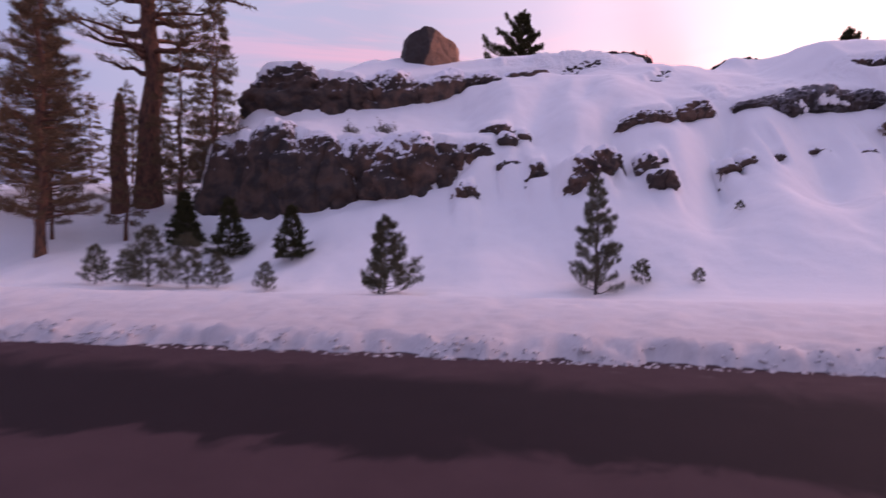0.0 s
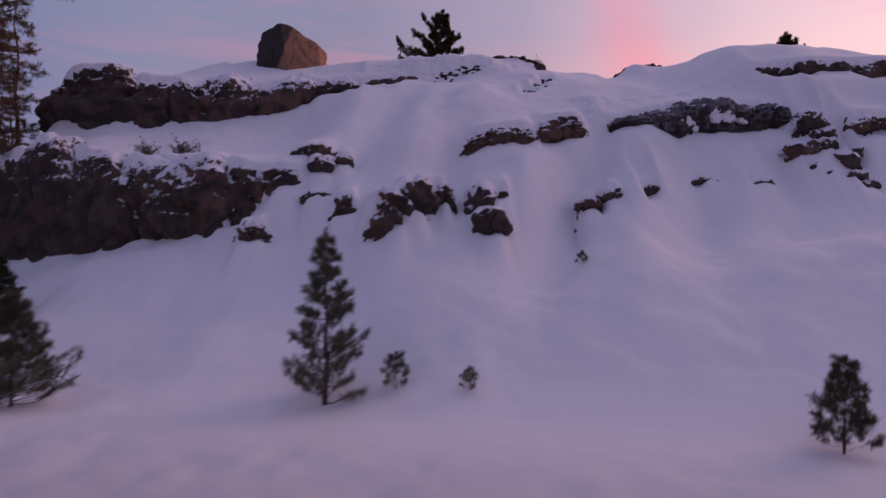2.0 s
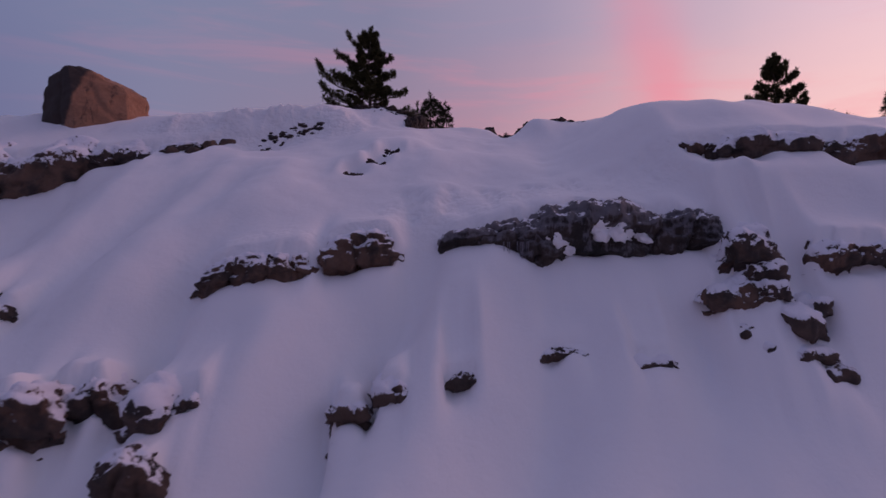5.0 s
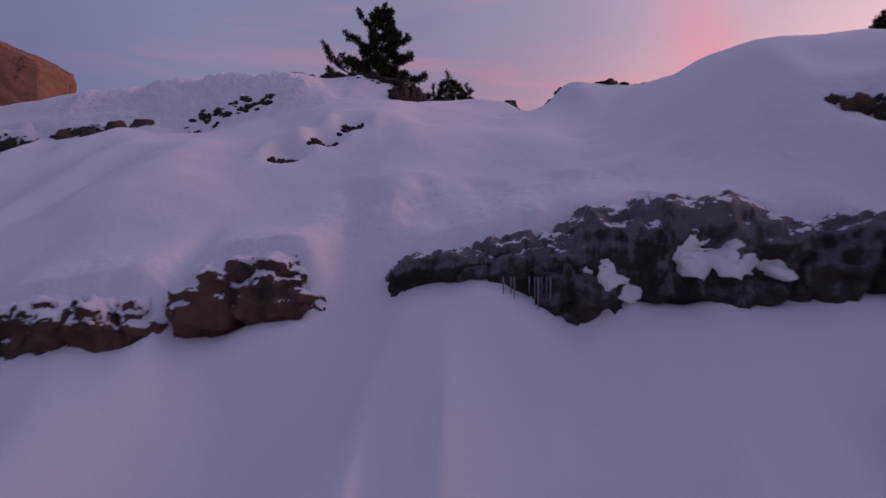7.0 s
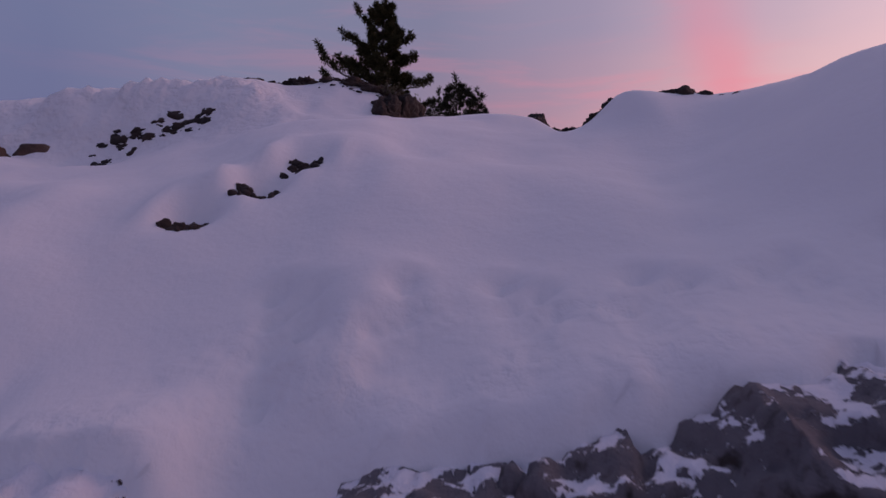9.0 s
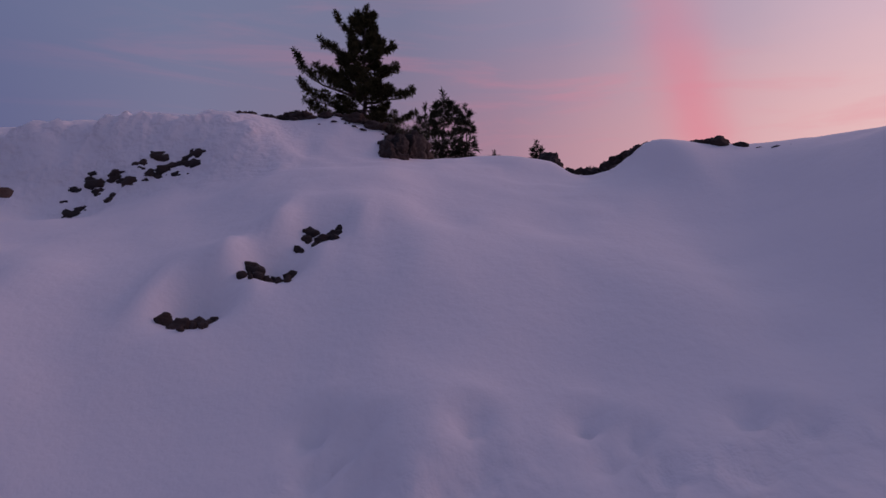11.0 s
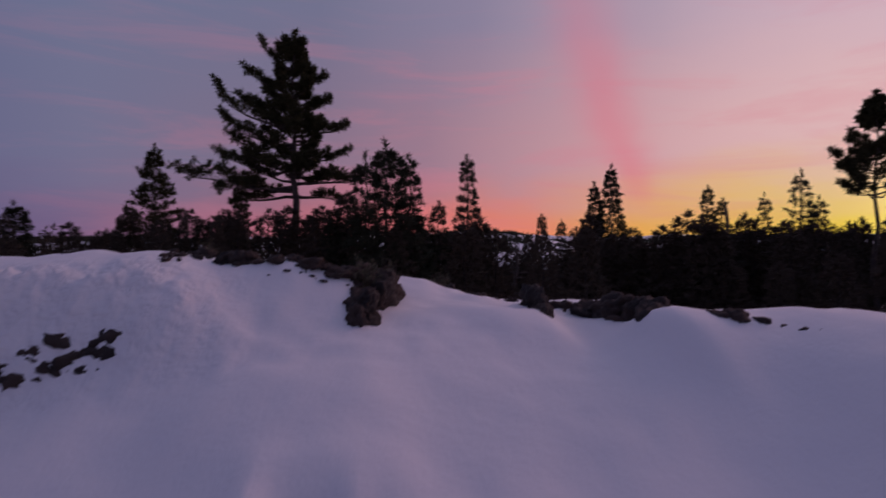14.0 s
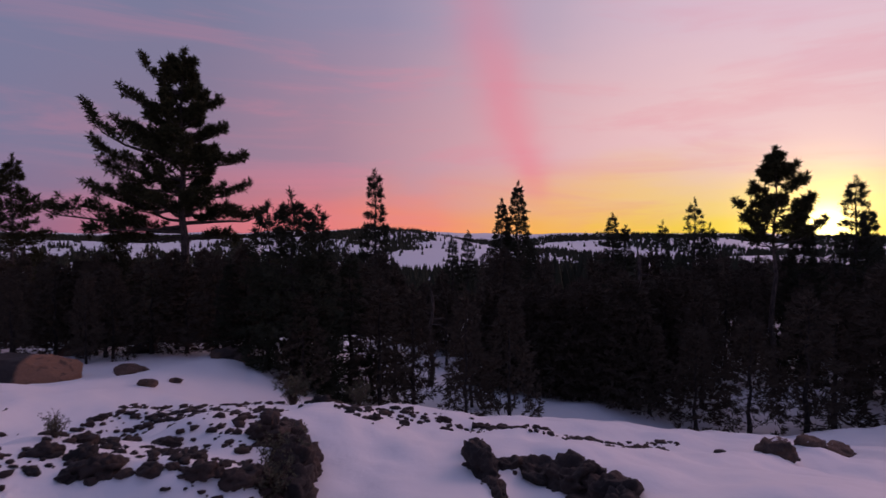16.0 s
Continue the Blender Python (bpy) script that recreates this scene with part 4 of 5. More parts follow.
def tube(points, radii, sides=6):
    p = np.asarray(points, float)
    t = np.gradient(p, axis=0)
    t /= np.maximum(np.linalg.norm(t, axis=1), 1e-9)[:, None]
    ref = np.array([0.0, 0.0, 1.0]) if abs(t[0, 2]) < 0.8 else np.array([1.0, 0.0, 0.0])
    a = np.cross(t, ref)
    a /= np.maximum(np.linalg.norm(a, axis=1), 1e-9)[:, None]
    b = np.cross(t, a)
    ang = np.arange(sides) * 2 * math.pi / sides
    ring = a[:, None] * np.cos(ang)[None, :, None] + b[:, None] * np.sin(ang)[None, :, None]
    v = (p[:, None] + ring * np.asarray(radii)[:, None, None]).reshape(-1, 3)
    f = []
    for i in range(len(p) - 1):
        for j in range(sides):
            k = (j + 1) % sides
            f.append((i * sides + j, i * sides + k, i * sides + sides + k, i * sides + sides + j))
    return v, f


class Soup:
    """Gathers pieces into one mesh."""

    def __init__(self):
        self.v, self.f, self.n = [], [], 0

    def add(self, v, f):
        self.v.append(np.asarray(v))
        self.f += [tuple(i + self.n for i in q) for q in f]
        self.n += len(v)

    def make(self, name, mat, parent, label=""):
        return mesh_object(name, np.concatenate(self.v), self.f, mat, parent, label)


def needles(bases, dirs, length, width, count, fan, r):
    """Tufts of needles: thin blades fanned about a direction at each base."""
    b = np.repeat(np.asarray(bases), count, 0)
    d = np.repeat(np.asarray(dirs), count, 0)
    d = d / np.maximum(np.linalg.norm(d, axis=1), 1e-9)[:, None]
    d = d + r.normal(size=d.shape) * fan
    d /= np.maximum(np.linalg.norm(d, axis=1), 1e-9)[:, None]
    side = np.cross(d, r.normal(size=d.shape))
    side /= np.maximum(np.linalg.norm(side, axis=1), 1e-9)[:, None]
    n = len(b)
    ln = (length * r.uniform(0.65, 1.15, n))[:, None]
    b = b + d * ln * r.uniform(-0.15, 0.25, n)[:, None]
    m = b + d * ln * 0.55
    v = np.stack([b, m + side * width, b + d * ln, m - side * width], 1).reshape(-1, 3)
    f = np.arange(n * 4).reshape(-1, 4)
    return v, f


def conifer(name, h, label, seed, crown_from=0.15, radius=0.16, shape=1.0, whorls=14, per=5, tuft=0.3, blades=16, blade_w=0.011, tufts_per=5, up=0.25, trunk_r=None,
            bark=None, leaf=None, lean_side=0.0, side_az=180.0, limbs=(), thin=0.0, fan=0.55, sub=3, top_w=0.0, drop=0.0, twigs=True):
    """A conifer: tapering trunk, whorls of limbs that turn up at their ends, and needles in tufts along side twigs."""
    r = np.random.RandomState(seed)
    base = new(name)
    trunk_r = trunk_r or h * 0.016
    pts = [(0.05 * h * 0.15 * math.sin(2.1 * k + seed), 0.05 * h * 0.12 * math.sin(1.7 * k + seed * 2), h * k / 10 - (0.4 if k == 0 else 0)) for k in range(11)]
    pts = np.array(pts)
    pts[0, :2] = pts[1, :2]
    v, f = tube(pts, [trunk_r * (1.25 if k == 0 else (1 - 0.93 * k / 10)) for k in range(11)], 9)
    wood, tb, td = Soup(), [], []
    wood.add(v, f)

    def trunk_at(z):
        return np.array([np.interp(z, pts[:, 2], pts[:, 0]), np.interp(z, pts[:, 2], pts[:, 1]), z])

    def limb(z, az, length, rise, thick):
        o = trunk_at(z)
        out = np.array([math.cos(az), math.sin(az), 0.0])
        ss = np.linspace(0, 1, 6)
        droop = -drop * length
        p = o + out * (ss[:, None] * length) + np.array([0, 0, 1.0]) * ((rise * ss ** 2.0 + droop * np.sin(ss * 2.2) * 0.6)[:, None])
        p[1:] += r.normal(size=(5, 3)) * length * 0.03
        if twigs or r.uniform() < 0.10:
            vv, ff = tube(p, thick * (1 - 0.85 * ss), 4 if twigs else 3)
            wood.add(vv, ff)
        n = max(2, int(tufts_per * (0.4 + length / (radius * h + 1e-6))))
        for k in range(n):
            s = 1 - 0.72 * (k + r.uniform(0, 0.6)) / n
            q = np.array([np.interp(s, ss, p[:, i]) for i in range(3)])
            along = p[min(5, int(s * 5) + 1)] - p[max(0, int(s * 5) - 1)]
            along /= np.linalg.norm(along)
            side = np.cross(along, (0, 0, 1.0)) * (1 if k % 2 else -1)
            tl = length * r.uniform(0.14, 0.34) * (1.25 - 0.7 * s) + tuft * 0.5
            dirn = along * 0.75 + side * r.uniform(0.35, 1.0) + np.array([0, 0, r.uniform(0.0, 0.5) + up])
            dirn /= np.linalg.norm(dirn)
            e = q + dirn * tl
            if twigs:
                vv, ff = tube([q, (q + e) / 2 + (0, 0, -0.03 * tl), e], [thick * 0.22, thick * 0.16, thick * 0.08], 3)
                wood.add(vv, ff)
            for j in range(sub):
                w = 1 - j * 0.36
                tb.append(q + (e - q) * w)
                td.append(dirn + r.normal(size=3) * 0.25)
        tb.append(p[-1])
        td.append(p[-1] - p[-2])

    for i in range(whorls):
        u = (i + 0.3) / whorls
        z = h * (crown_from + (0.97 - crown_from) * u ** 0.92)
        R = h * radius * (max(0.0, 1 - u) ** shape + top_w * u * (1 - u) + 0.035)
        a0 = r.uniform(0, 6.28)
        for k in range(per):
            if r.uniform() < thin:
                continue
            az = a0 + k * 6.283 / per + r.uniform(-0.35, 0.35)
            ln = R * r.uniform(0.62, 1.12) * (1 + lean_side * math.cos(az - math.radians(side_az)))
            limb(z + r.uniform(-0.5, 0.5) * h * (0.97 - crown_from) / whorls, az, max(ln, 0.1), up * ln * r.uniform(0.5, 1.4), max(0.006, trunk_r * 0.28 * (1 - 0.7 * u)))
    for z, az, ln, rise in limbs:
        limb(z, math.radians(az), ln, rise, trunk_r * 0.34)
    for k in range(4):
        tb.append(trunk_at(h * (0.97 + 0.01 * k)))
        td.append((0, 0, 1.0))
    wood.make("trunk", bark or BARK_DARK, base)
    v, f = needles(tb, td, tuft, blade_w, blades, fan, r)
    mesh_object("crown", v, f, leaf or NEEDLES, base, smooth=False)
    return tagged(base, label, "tree")


def stand(ob, x, y, z=None, turn=0.0, scale=1.0):
    ob.matrix_world = pose(x, y, ground_z(x, y) if z is None else z, 0, 0, turn) @ Matrix.Scale(scale, 4)
    return ob


def again(ob, x, y, z=None, turn=0.0, scale=1.0, squeeze=1.0):
    m = pose(x, y, ground_z(x, y) if z is None else z, 0, 0, turn) @ Matrix.Diagonal((scale * squeeze, scale * squeeze, scale, 1))
    inv = Matrix.Diagonal((1 / ob.scale[0], 1 / ob.scale[1], 1 / ob.scale[2], 1))
    return copy_thing(ob, m @ inv)


# roadside pines
YOUNG = dict(leaf=NEEDLES_YOUNG, tuft=0.17, blade_w=0.006, blades=21, fan=0.6)
stand(conifer("young_pine", 4.3, "slender young pine with open whorls at the foot of the slope", 3, 0.04, 0.235, 0.85, 15, 5, tufts_per=5, up=0.45, sub=3, **YOUNG), 5.5, 20.15, 0.45, turn=20)
stand(conifer("young_pine", 2.9, "bushy young pine leaning on the snowbank", 4, 0.03, 0.36, 0.9, 12, 6, tufts_per=6, up=0.4, sub=3, lean_side=0.25, side_az=0, **YOUNG), -2.1, 20.2, 0.4)
sap = stand(conifer("sapling", 0.85, "tiny pine sapling poking out of the snow", 6, 0.05, 0.42, 0.7, 5, 4, tufts_per=3, up=0.5, sub=2, leaf=NEEDLES_YOUNG, tuft=0.13, blade_w=0.006, blades=18), 7.2, 20.4)
again(sap, 9.0, 19.8, turn=70, scale=0.62)
stand(conifer("young_pine", 1.7, "small young pine standing in roadside snow", 8, 0.05, 0.30, 0.95, 9, 5, tufts_per=4, up=0.5, sub=2, leaf=NEEDLES_YOUNG, tuft=0.16, blade_w=0.007, blades=20), 15.7, 16.4)
scrub = stand(conifer("scrub_pine", 2.5, "bushy scrub pine half covered by snow", 9, 0.02, 0.42, 0.8, 9, 6, tufts_per=5, up=0.35, sub=2, leaf=NEEDLES_YOUNG, tuft=0.2, blade_w=0.009, blades=14), -12.3, 23.6)
for x, y, s, a in [(-10.5, 23.2, 0.88, 50), (-9.1, 22.8, 0.55, 130), (-13.6, 24.3, 0.6, 200), (-6.9, 22.0, 0.45, 20), (-15.5, 25.2, 0.7, 90)]:
    again(scrub, x, y, turn=a, scale=s)
fir = stand(conifer("young_fir", 3.0, "dense young fir beside the cliff foot", 10, 0.02, 0.33, 0.8, 13, 7, tufts_per=6, up=0.1, sub=3, leaf=NEEDLES, tuft=0.18, blade_w=0.010, blades=12, drop=0.1), -10.8, 28.6)
again(fir, -7.1, 26.6, turn=90, scale=0.86)
again(fir, -13.8, 30.5, turn=40, scale=0.8)
again(fir, -14.6, 32.0, turn=140, scale=1.0)
stand(conifer("sapling", 0.5, "broken pine twig lying on the snow slope", 11, 0.05, 0.5, 0.5, 3, 3, tufts_per=2, up=0.4, sub=2, leaf=NEEDLES_YOUNG, tuft=0.16, blade_w=0.007, blades=16), 13.24, 25.2, None, 0, 0.7)

# tall grove beside the cliff
GROVE = dict(bark=BARK, leaf=NEEDLES_SUNSET_LIT, tuft=0.36, blades=14, blade_w=0.016, sub=3)
stand(conifer("pine", 30, "tall old pine with thick orange bark", 14, 0.30, 0.17, 0.5, 16, 5, tufts_per=7, up=0.12, trunk_r=0.85, limbs=[(17.0, -8, 8.0, 0.6), (19.0, -25, 7.6, 0.4), (15.2, 12, 6.4, -0.5), (20.6, 5, 7.6, 0.8), (18.0, 25, 6.4, 0.2)], **GROVE), -20.5, 39.8)
gp = stand(conifer("pine", 17, "mid-sized pine with orange bark and full crown", 15, 0.10, 0.17, 0.7, 20, 5, tufts_per=7, up=0.15, trunk_r=0.27, **GROVE), -21.4, 30.2)
for x, y, s, a in [(-30, 33.5, 1.2, 80), (-36, 40, 1.4, 10), (-25.5, 36.5, 0.8, 130), (-33, 46, 1.0, 250)]:
    again(gp, x, y, turn=a, scale=s)
gs = stand(conifer("slender_pine", 12.5, "slender pine with sparse drooping limbs", 16, 0.10, 0.14, 0.6, 20, 5, tufts_per=5, up=0.0, trunk_r=0.15, drop=0.15, thin=0.25, bark=BARK, leaf=NEEDLES_SUNSET_LIT, tuft=0.3, blades=13, blade_w=0.014, sub=3), -14.6, 36.0)
for x, y, s, a in [(-17.4, 37.5, 1.15, 60), (-16.2, 40.5, 1.05, 170), (-18.8, 33.6, 0.75, 100), (-22.8, 33.0, 0.7, 10), (-29, 58, 0.9, 40), (-34, 62, 0.8, 140), (-24, 60, 0.8, 220), (-41, 66, 0.9, 20), (-19.6, 42.5, 0.6, 250), (-26.0, 52.0, 0.7, 190), (-18.0, 48.0, 0.5, 90)]:
    again(gs, x, y, turn=a, scale=s)


def stump(name, h, r0, label, seed, bark=None):
    base = new(name)
    r = np.random.RandomState(seed)
    n = 12
    p = np.array([(0.12 * math.sin(k * 0.8), 0.08 * math.cos(k), h * k / n - (0.3 if k == 0 else 0)) for k in range(n + 1)])
    v, f = tube(p, [r0 * (1.2 - 0.55 * k / n) * (0.25 if k == n else 1) for k in range(n + 1)], 10)
    v = v + r.normal(size=v.shape) * r0 * 0.05
    s = Soup()
    s.add(v, f)
    s.make("trunk", bark or BARK, base)
    for k in range(10):
        w = Soup()
        z, a, ln = h * r.uniform(0.35, 0.95), r.uniform(0, 6.28), r.uniform(0.3, 1.1)
        v, f = tube([(0, 0, z), (math.cos(a) * ln, math.sin(a) * ln, z + 0.1), (math.cos(a) * ln * 1.5, math.sin(a) * ln * 1.5, z - 0.1)], [0.05, 0.035, 0.01], 4)
        w.add(v, f)
        w.make("stub", BARK_DARK, base)
    return tagged(base, label, "dead tree")


stand(stump("dead_tree", 8.0, 0.5, "broken orange-barked dead trunk with stub limbs", 17), -21.9, 38.2)

# trees behind the crest
BALL = dict(fan=1.7, sub=2, blade_w=0.030)
stand(conifer("pine", 18.4, "big spreading pine with tufted upturned limbs against the sky", 19, 0.45, 0.145, 0.60, 13, 5, tuft=0.36, blades=40, tufts_per=8, up=0.42, lean_side=0.12, side_az=175, trunk_r=0.36, thin=0.05,
              limbs=[(8.3, 178, 7.0, 0.7), (8.5, 3, 4.3, 0.3), (8.0, 205, 4.6, -0.1), (8.1, 150, 4.4, 0.0), (8.9, 30, 3.2, 0.3), (9.4, 182, 4.4, 0.8), (9.8, 0, 3.2, 0.6), (10.2, 165, 4.2, 1.0), (11.0, 176, 4.4, 1.5), (11.6, 8, 3.3, 0.8),
                     (12.0, 186, 4.9, 2.6), (12.4, 170, 3.6, 1.5), (13.2, 0, 2.2, 0.8), (14.2, 180, 2.9, 1.6), (14.8, 5, 2.0, 0.9), (16.0, 178, 1.9, 1.7), (7.6, 175, 3.6, -0.4), (7.7, 10, 2.6, -0.3)], **BALL), 9.75, 69.5, 12.0)
stand(conifer("pine", 14.7, "upright pine with thick needle clumps near the sunset", 23, 0.60, 0.15, 0.75, 10, 4, tuft=0.34, blades=40, tufts_per=6, up=0.6, thin=0.05, trunk_r=0.2, **BALL), 42.9, 60.0, 10.2)
ta = stand(conifer("pine", 19.5, "pyramid-shaped pine beyond the crest", 25, 0.30, 0.19, 0.9, 16, 6, tuft=0.5, blades=18, blade_w=0.034, tufts_per=6, up=0.3, sub=2, trunk_r=0.28), -10.2, 98.5, 7.8)
FIR = dict(bark=BARK_BLACK, leaf=NEEDLES_DARK, tuft=0.36, blades=13, blade_w=0.024, sub=2, drop=0.12, thin=0.12)
f1 = stand(conifer("fir", 12.0, "dense dark fir in the wood behind the crest", 27, 0.03, 0.22, 0.70, 22, 8, tufts_per=6, up=0.12, **FIR), 15.74, 59.8, 10.2, 0, 0.96)
f2 = stand(conifer("fir", 12.0, "narrow dark fir in the wood behind the crest", 28, 0.05, 0.14, 0.85, 20, 6, tufts_per=4, up=0.10, **FIR), 16.95, 60.4, 11.0, 0, 0.84)
f3 = stand(conifer("fir", 12.0, "ragged dark fir in the wood behind the crest", 29, 0.08, 0.15, 0.6, 18, 6, tufts_per=4, up=0.0, **FIR), 14.7, 61.0, 10.7, 0, 0.88)
WOOD = dict(bark=BARK_BLACK, leaf=NEEDLES_WOOD, tuft=0.62, blades=13, blade_w=0.052, sub=1, drop=0.12, twigs=False, tufts_per=3)
w1 = stand(conifer("fir", 12.0, "dense dark fir in the wood behind the crest", 37, 0.06, 0.20, 0.75, 15, 6, up=0.10, **WOOD), 20.0, 64.5, 10.6, 0, 0.50)
w2 = stand(conifer("fir", 12.0, "narrow dark fir in the wood behind the crest", 38, 0.04, 0.17, 0.8, 15, 6, up=0.08, **WOOD), 28.0, 78.5, 9.5, 0, 0.60)
w3 = stand(conifer("fir", 12.0, "ragged dark fir in the wood behind the crest", 39, 0.16, 0.17, 0.6, 14, 6, up=0.0, thin=0.1, **WOOD), 36.4, 77.0, 9.5, 0, 0.66)
sn = stand(conifer("dead_fir", 20.0, "half-dead fir with bare drooping top limbs", 30, 0.10, 0.15, 0.85, 30, 6, tuft=0.5, blades=14, blade_w=0.06, tufts_per=5, up=0.0, sub=1, drop=0.18, leaf=NEEDLES_DARK, trunk_r=0.26), 49.9, 113.6, 7.7)
again(sn, 47.3, 113.6, 7.0, 60, 0.90)
for x, y, top, kind, a, q in ((27.8, 112.4, 28.4, f2, 20, 0.95), (48.1, 85.0, 21.9, f2, 50, 1.0), (49.9, 85.5, 20.7, f2, 120, 1.1), (54.1, 85.0, 21.2, f3, 90, 0.8), (58.2, 85.0, 23.6, f3, 200, 0.95), (45.6, 60.5, 20.9, f1, 20, 0.8), (58.0, 67.0, 24.3, f2, 20, 1.1), (62.0, 69.0, 22.4, f1, 80, 0.7),
                              (4.8, 75.0, 20.9, f1, 10, 0.9), (54.0, 150.0, 20.2, f2, 60, 1.0), (61.0, 86.0, 21.0, f3, 30, 1.0), (-22.9, 95.0, 20.7, f1, 70, 1.1), (33.0, 92.0, 19.3, f2, 15, 1.1), (44.0, 96.0, 19.0, f2, 45, 1.0), (12.9, 63.0, 18.6, f1, 130, 1.0), (18.6, 62.0, 18.8, f2, 100, 1.2)):
    z = ground_z(x, y) - 0.2
    again(kind, x, y, z, a, (top - z) / 12.0, q)

# the dark wood
rng = np.random.RandomState(44)
kinds = [w1, w2, w3]
placed = 0
spots, beyond = [], []
while placed < 420:
    y = 57 + 78 * rng.uniform() ** 1.2
    x = 15 + (y - 33) * rng.uniform(-1.0, 1.75)
    if min([math.hypot(x - a, y - b) for a, b in spots] or [9]) < 1.5:
        continue
    if x < 13 and y < 62 or (x < 18 and y < 58) or math.hypot(x - 9.75, y - 69.5) < 3:
        continue
    d = math.hypot(x - 15, y - 33)
    az = math.degrees(math.atan2(x - 15, y - 33))
    if 13 < az < 40 and d < (38 if az < 34 else 35) and rng.uniform() > 0.16:
        continue
    top = 19.9 - d * rng.uniform(0.026, 0.075)
    if 12 < az < 19 or 26 < az < 31:
        top = min(top, 19.9 - d * rng.uniform(0.082, 0.10))
    z = ground_z(x, y)
    top = min(top, 13.4 + 0.14 * (y - 30))
    if top - z < 2.5:
        top = z + 2.5
    spots.append((x, y))
    placed += 1
    s, q, turn, kind = (top - z) / 12.0, rng.uniform(0.85, 1.3), rng.uniform(0, 360), kinds[rng.randint(3)]
    if d < 57:
        again(kind, x, y, z - 0.1, turn, s, q)
    else:
        beyond.append((x, y, z - 0.1, math.radians(turn), s, s * q, kind))
# a belt of firs closing the clearing behind the crest
for k in range(60):
    az, d = math.radians(12 + 30 * (k * 0.618 % 1.0)), 41 + 9 * (k * 0.377 % 1.0)
    x, y = 15 + d * math.sin(az), 33 + d * math.cos(az)
    z = ground_z(x, y)
    s = (19.9 - d * (0.085 + 0.10 * (k * 0.27 % 1.0)) - z) / 12.0
    if k % 3:
        again(kinds[k % 2], x, y, z - 0.1, k * 50, s, 1.2)
    else:
        beyond.append((x, y, z - 0.1, k * 0.9, s, s * 1.2, kinds[k % 2]))
# younger firs at the near edge of the clearing
for k in range(32):
    az, d = math.radians(19 + 18 * (k * 0.618 % 1.0)), 30.5 + 7.5 * (k * 0.377 % 1.0)
    x, y = 15 + d * math.sin(az), 33 + d * math.cos(az)
    again(kinds[k % 2], x, y, ground_z(x, y) - 0.1, k * 70, (4.2 + 2.6 * (k * 0.27 % 1.0)) / 12.0, 1.35)


def join_woods():
    """The back rows of the wood as one mesh of crowns."""
    vs = []
    for x, y, z, a, tall, wide, kind in beyond:
        me = next(c for c in kind.children if c.name.startswith("crown")).data
        v = np.empty(len(me.vertices) * 3, np.float32)
        me.vertices.foreach_get("co", v)
        v = v.reshape(-1, 4, 3)[::2].reshape(-1, 3)
        ca, sa = math.cos(a) * wide * 1.05, math.sin(a) * wide * 1.05
        vs.append(np.stack([v[:, 0] * ca - v[:, 1] * sa + x, v[:, 0] * sa + v[:, 1] * ca + y, v[:, 2] * tall + z], -1))
    v = np.concatenate(vs)
    tagged(mesh_object("back_woods", v, np.arange(len(v)).reshape(-1, 4), NEEDLES_WOOD, smooth=False), "dense dark conifer wood behind the crest", "woods", kind="stuff")


join_woods()

# low firs round the foot of the big pine
for x, y, h in ((6.6, 66.0, 4.6), (8.6, 66.8, 5.2), (10.4, 66.2, 4.8), (12.1, 64.6, 5.0), (4.4, 68.0, 4.6), (9.5, 68.3, 5.6), (2.0, 67.4, 4.4), (13.6, 63.2, 5.4), (-0.6, 69.0, 4.6), (5.4, 70.0, 5.2), (-3.5, 68.0, 4.2), (11.3, 68.4, 5.4)):
    again(kinds[int(x) % 3], x, y, ground_z(x, y) - 0.1, x * 40, h / 12.0, 1.5)

# low firs in front of the sunset pine
for x, y, h in ((38.2, 53.6, 6.6), (40.6, 54.2, 7.0), (42.4, 53.0, 7.6), (44.8, 54.6, 8.2), (47.2, 53.0, 7.2), (49.5, 55.5, 8.6), (36.0, 54.6, 5.4), (52.5, 54.0, 7.8), (34.2, 56.0, 5.0)):
    again(kinds[int(x) % 3], x, y, ground_z(x, y) - 0.1, x * 40, h / 12.0, 1.25)

# bare trunks at the edge of the wood
for x, y, h in [(24.3, 67.9, 6.2), (36.8, 64.4, 8.6)]:
    stand(stump("dead_tree", h, 0.13, "bare grey dead trunk at the edge of the wood", int(x * 7), BARK_DARK), x, y)


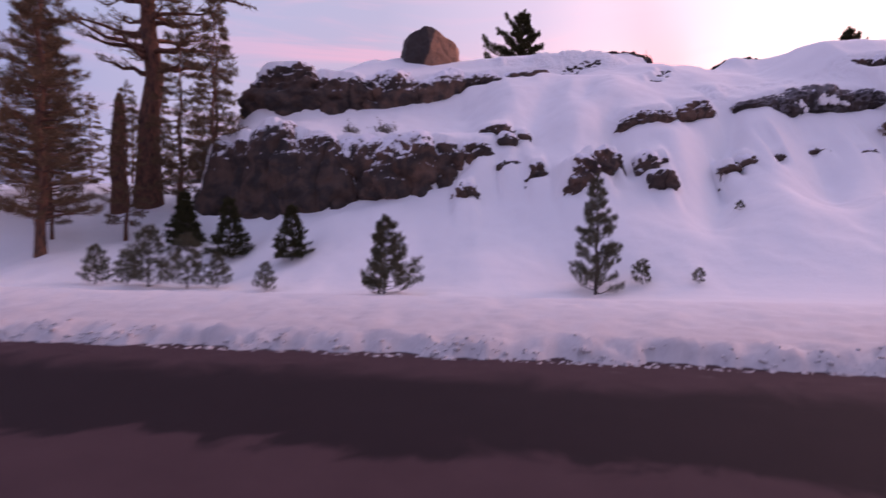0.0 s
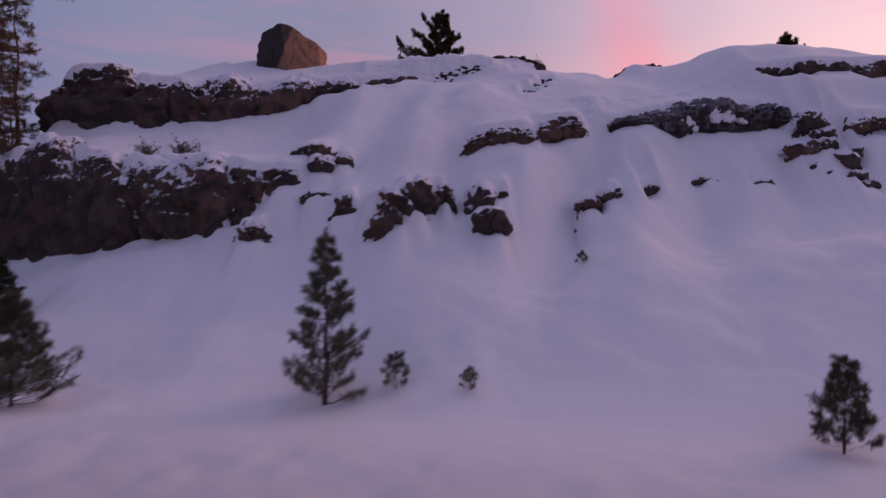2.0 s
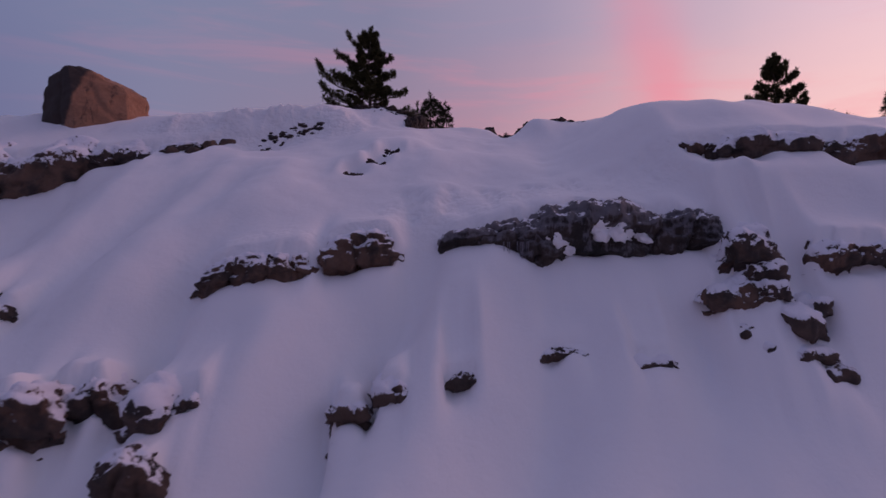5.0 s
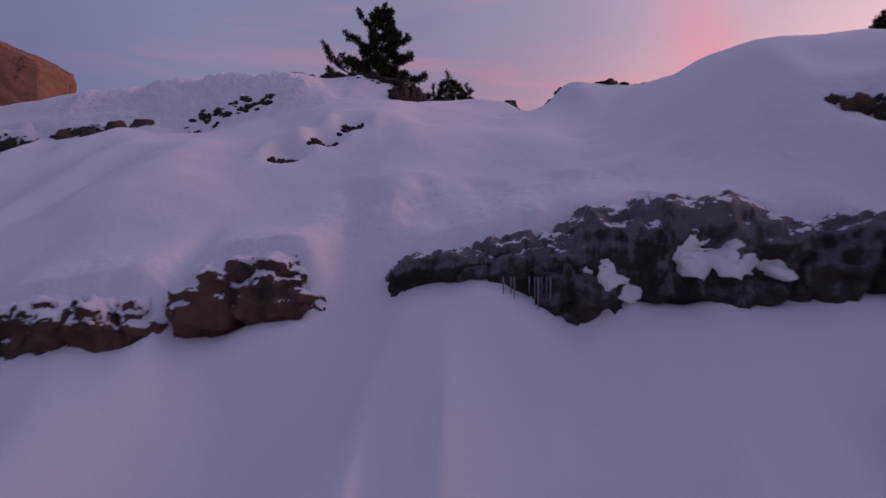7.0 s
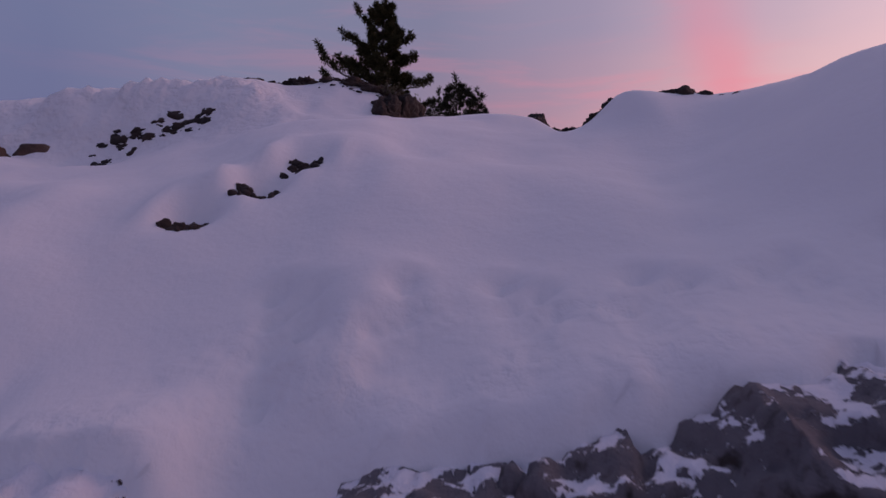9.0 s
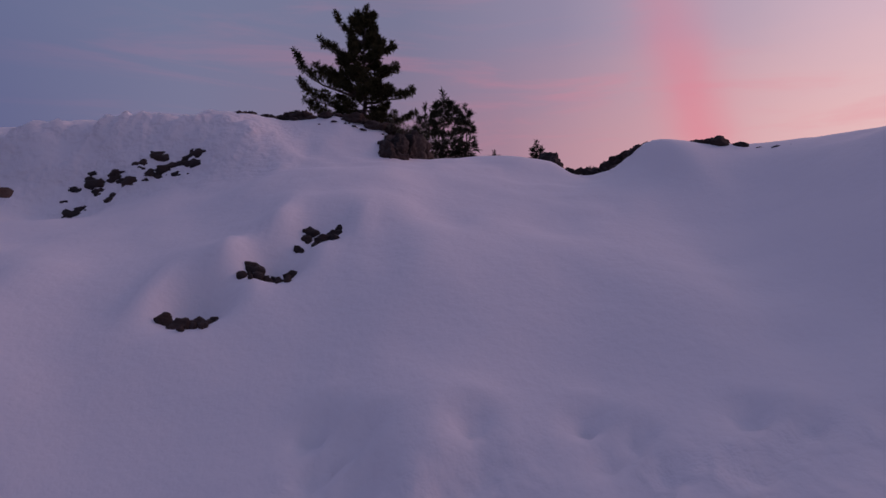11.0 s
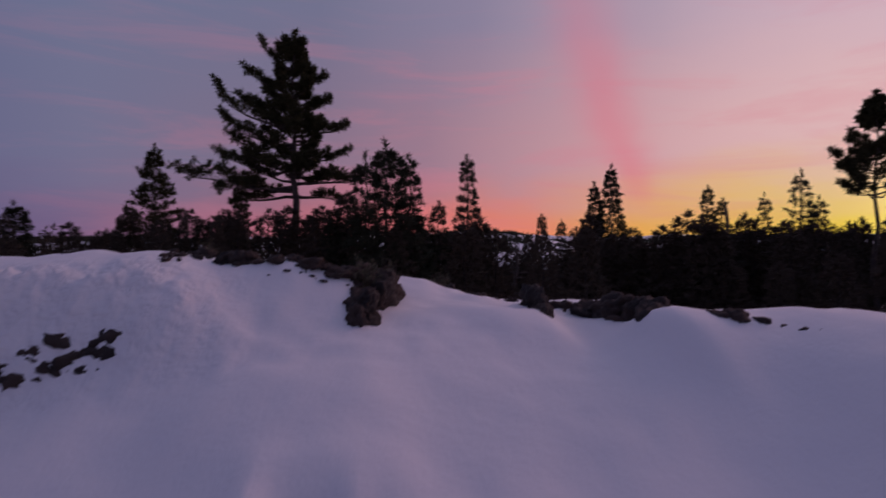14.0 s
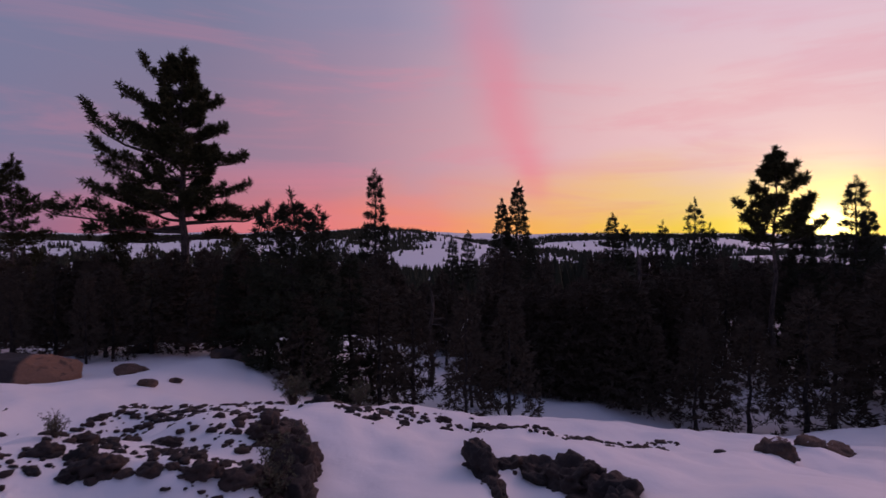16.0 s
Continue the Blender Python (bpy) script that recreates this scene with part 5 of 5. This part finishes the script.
def shrub(h, n, label, seed):
    base = new("shrub")
    r = np.random.RandomState(seed)
    w, tb, td = Soup(), [], []
    for k in range(n):
        a, o = r.uniform(0, 6.28), r.uniform(0.1, 0.75)
        d = np.array([math.cos(a) * o, math.sin(a) * o, 1.0])
        ln = h * r.uniform(0.5, 1.0)
        p = [np.zeros(3) + (0, 0, -0.1), d * ln * 0.5 + r.normal(size=3) * 0.04, d * ln]
        v, f = tube(p, [0.014, 0.009, 0.003], 3)
        w.add(v, f)
        for j in range(5):
            q = d * ln * r.uniform(0.35, 1.0)
            e = q + (d * 0.4 + r.normal(size=3) * 0.5) * h * 0.22
            v, f = tube([q, e], [0.006, 0.002], 3)
            w.add(v, f)
            tb.append(e)
            td.append(e - q)
    w.make("branchwork", TWIG, base)
    v, f = needles(tb, td, 0.10, 0.012, 5, 0.8, r)
    mesh_object("foliage", v, f, NEEDLES_YOUNG, base, smooth=False)
    return tagged(base, label, "shrub")


SH = "leafless brown shrub growing between crest rocks"
sh = stand(shrub(0.75, 34, SH, 51), 15.3, 43.9)
again(sh, 15.2, 42.6, turn=60, scale=0.8)
again(sh, 11.6, 44.6, turn=120, scale=0.5)
again(sh, 15.6, 50.2, turn=200, scale=1.1)
again(sh, 17.4, 49.6, turn=250, scale=0.9)
again(sh, -3.4, 33.2, 8.2, 20, 1.4)
again(sh, -5.5, 34.0, 8.4, 70, 1.2)

# far woods on the hills
rng = np.random.RandomState(61)
n = 46000
az = np.radians(rng.uniform(-42, 78, n))
d = np.where(rng.uniform(size=n) < 0.14, 95 + 200 * rng.uniform(size=n), 260 + 1260 * rng.uniform(size=n) ** 0.75)
xs, ys = 15 + d * np.sin(az), 33 + d * np.cos(az)
patch = fbm(np.stack([xs * 0.011, ys * 0.0045, 0 * xs], -1), 4, 91)
keep = (patch + 0.10 * rng.normal(size=n) > 0.10) | (rng.uniform(size=n) < 0.03) | (d < 480) | (d > 1230 + 60 * np.sin(az * 9))
xs, ys = xs[keep], ys[keep]
zs = sheet_z(xs, ys)
hs = rng.uniform(5, 10, len(xs))
rs = hs * rng.uniform(0.2, 0.34, len(xs))
ang = np.arange(5) * 2 * math.pi / 5
ring = np.stack([np.cos(ang), np.sin(ang), 0 * ang], -1)
v = np.concatenate([np.stack([xs, ys, zs + hs], -1)[:, None], np.stack([xs, ys, zs - 0.5], -1)[:, None] + ring[None] * rs[:, None, None]], 1).reshape(-1, 3)
k = np.arange(len(xs))[:, None] * 6
f = np.concatenate([np.stack([k[:, 0], k[:, 0] + 1 + j, k[:, 0] + 1 + (j + 1) % 5], -1) for j in range(5)])
tagged(mesh_object("far_woods", v, f, NEEDLES_DARK, smooth=False), "dark conifer woods on distant snowy hills", "woods", kind="stuff")
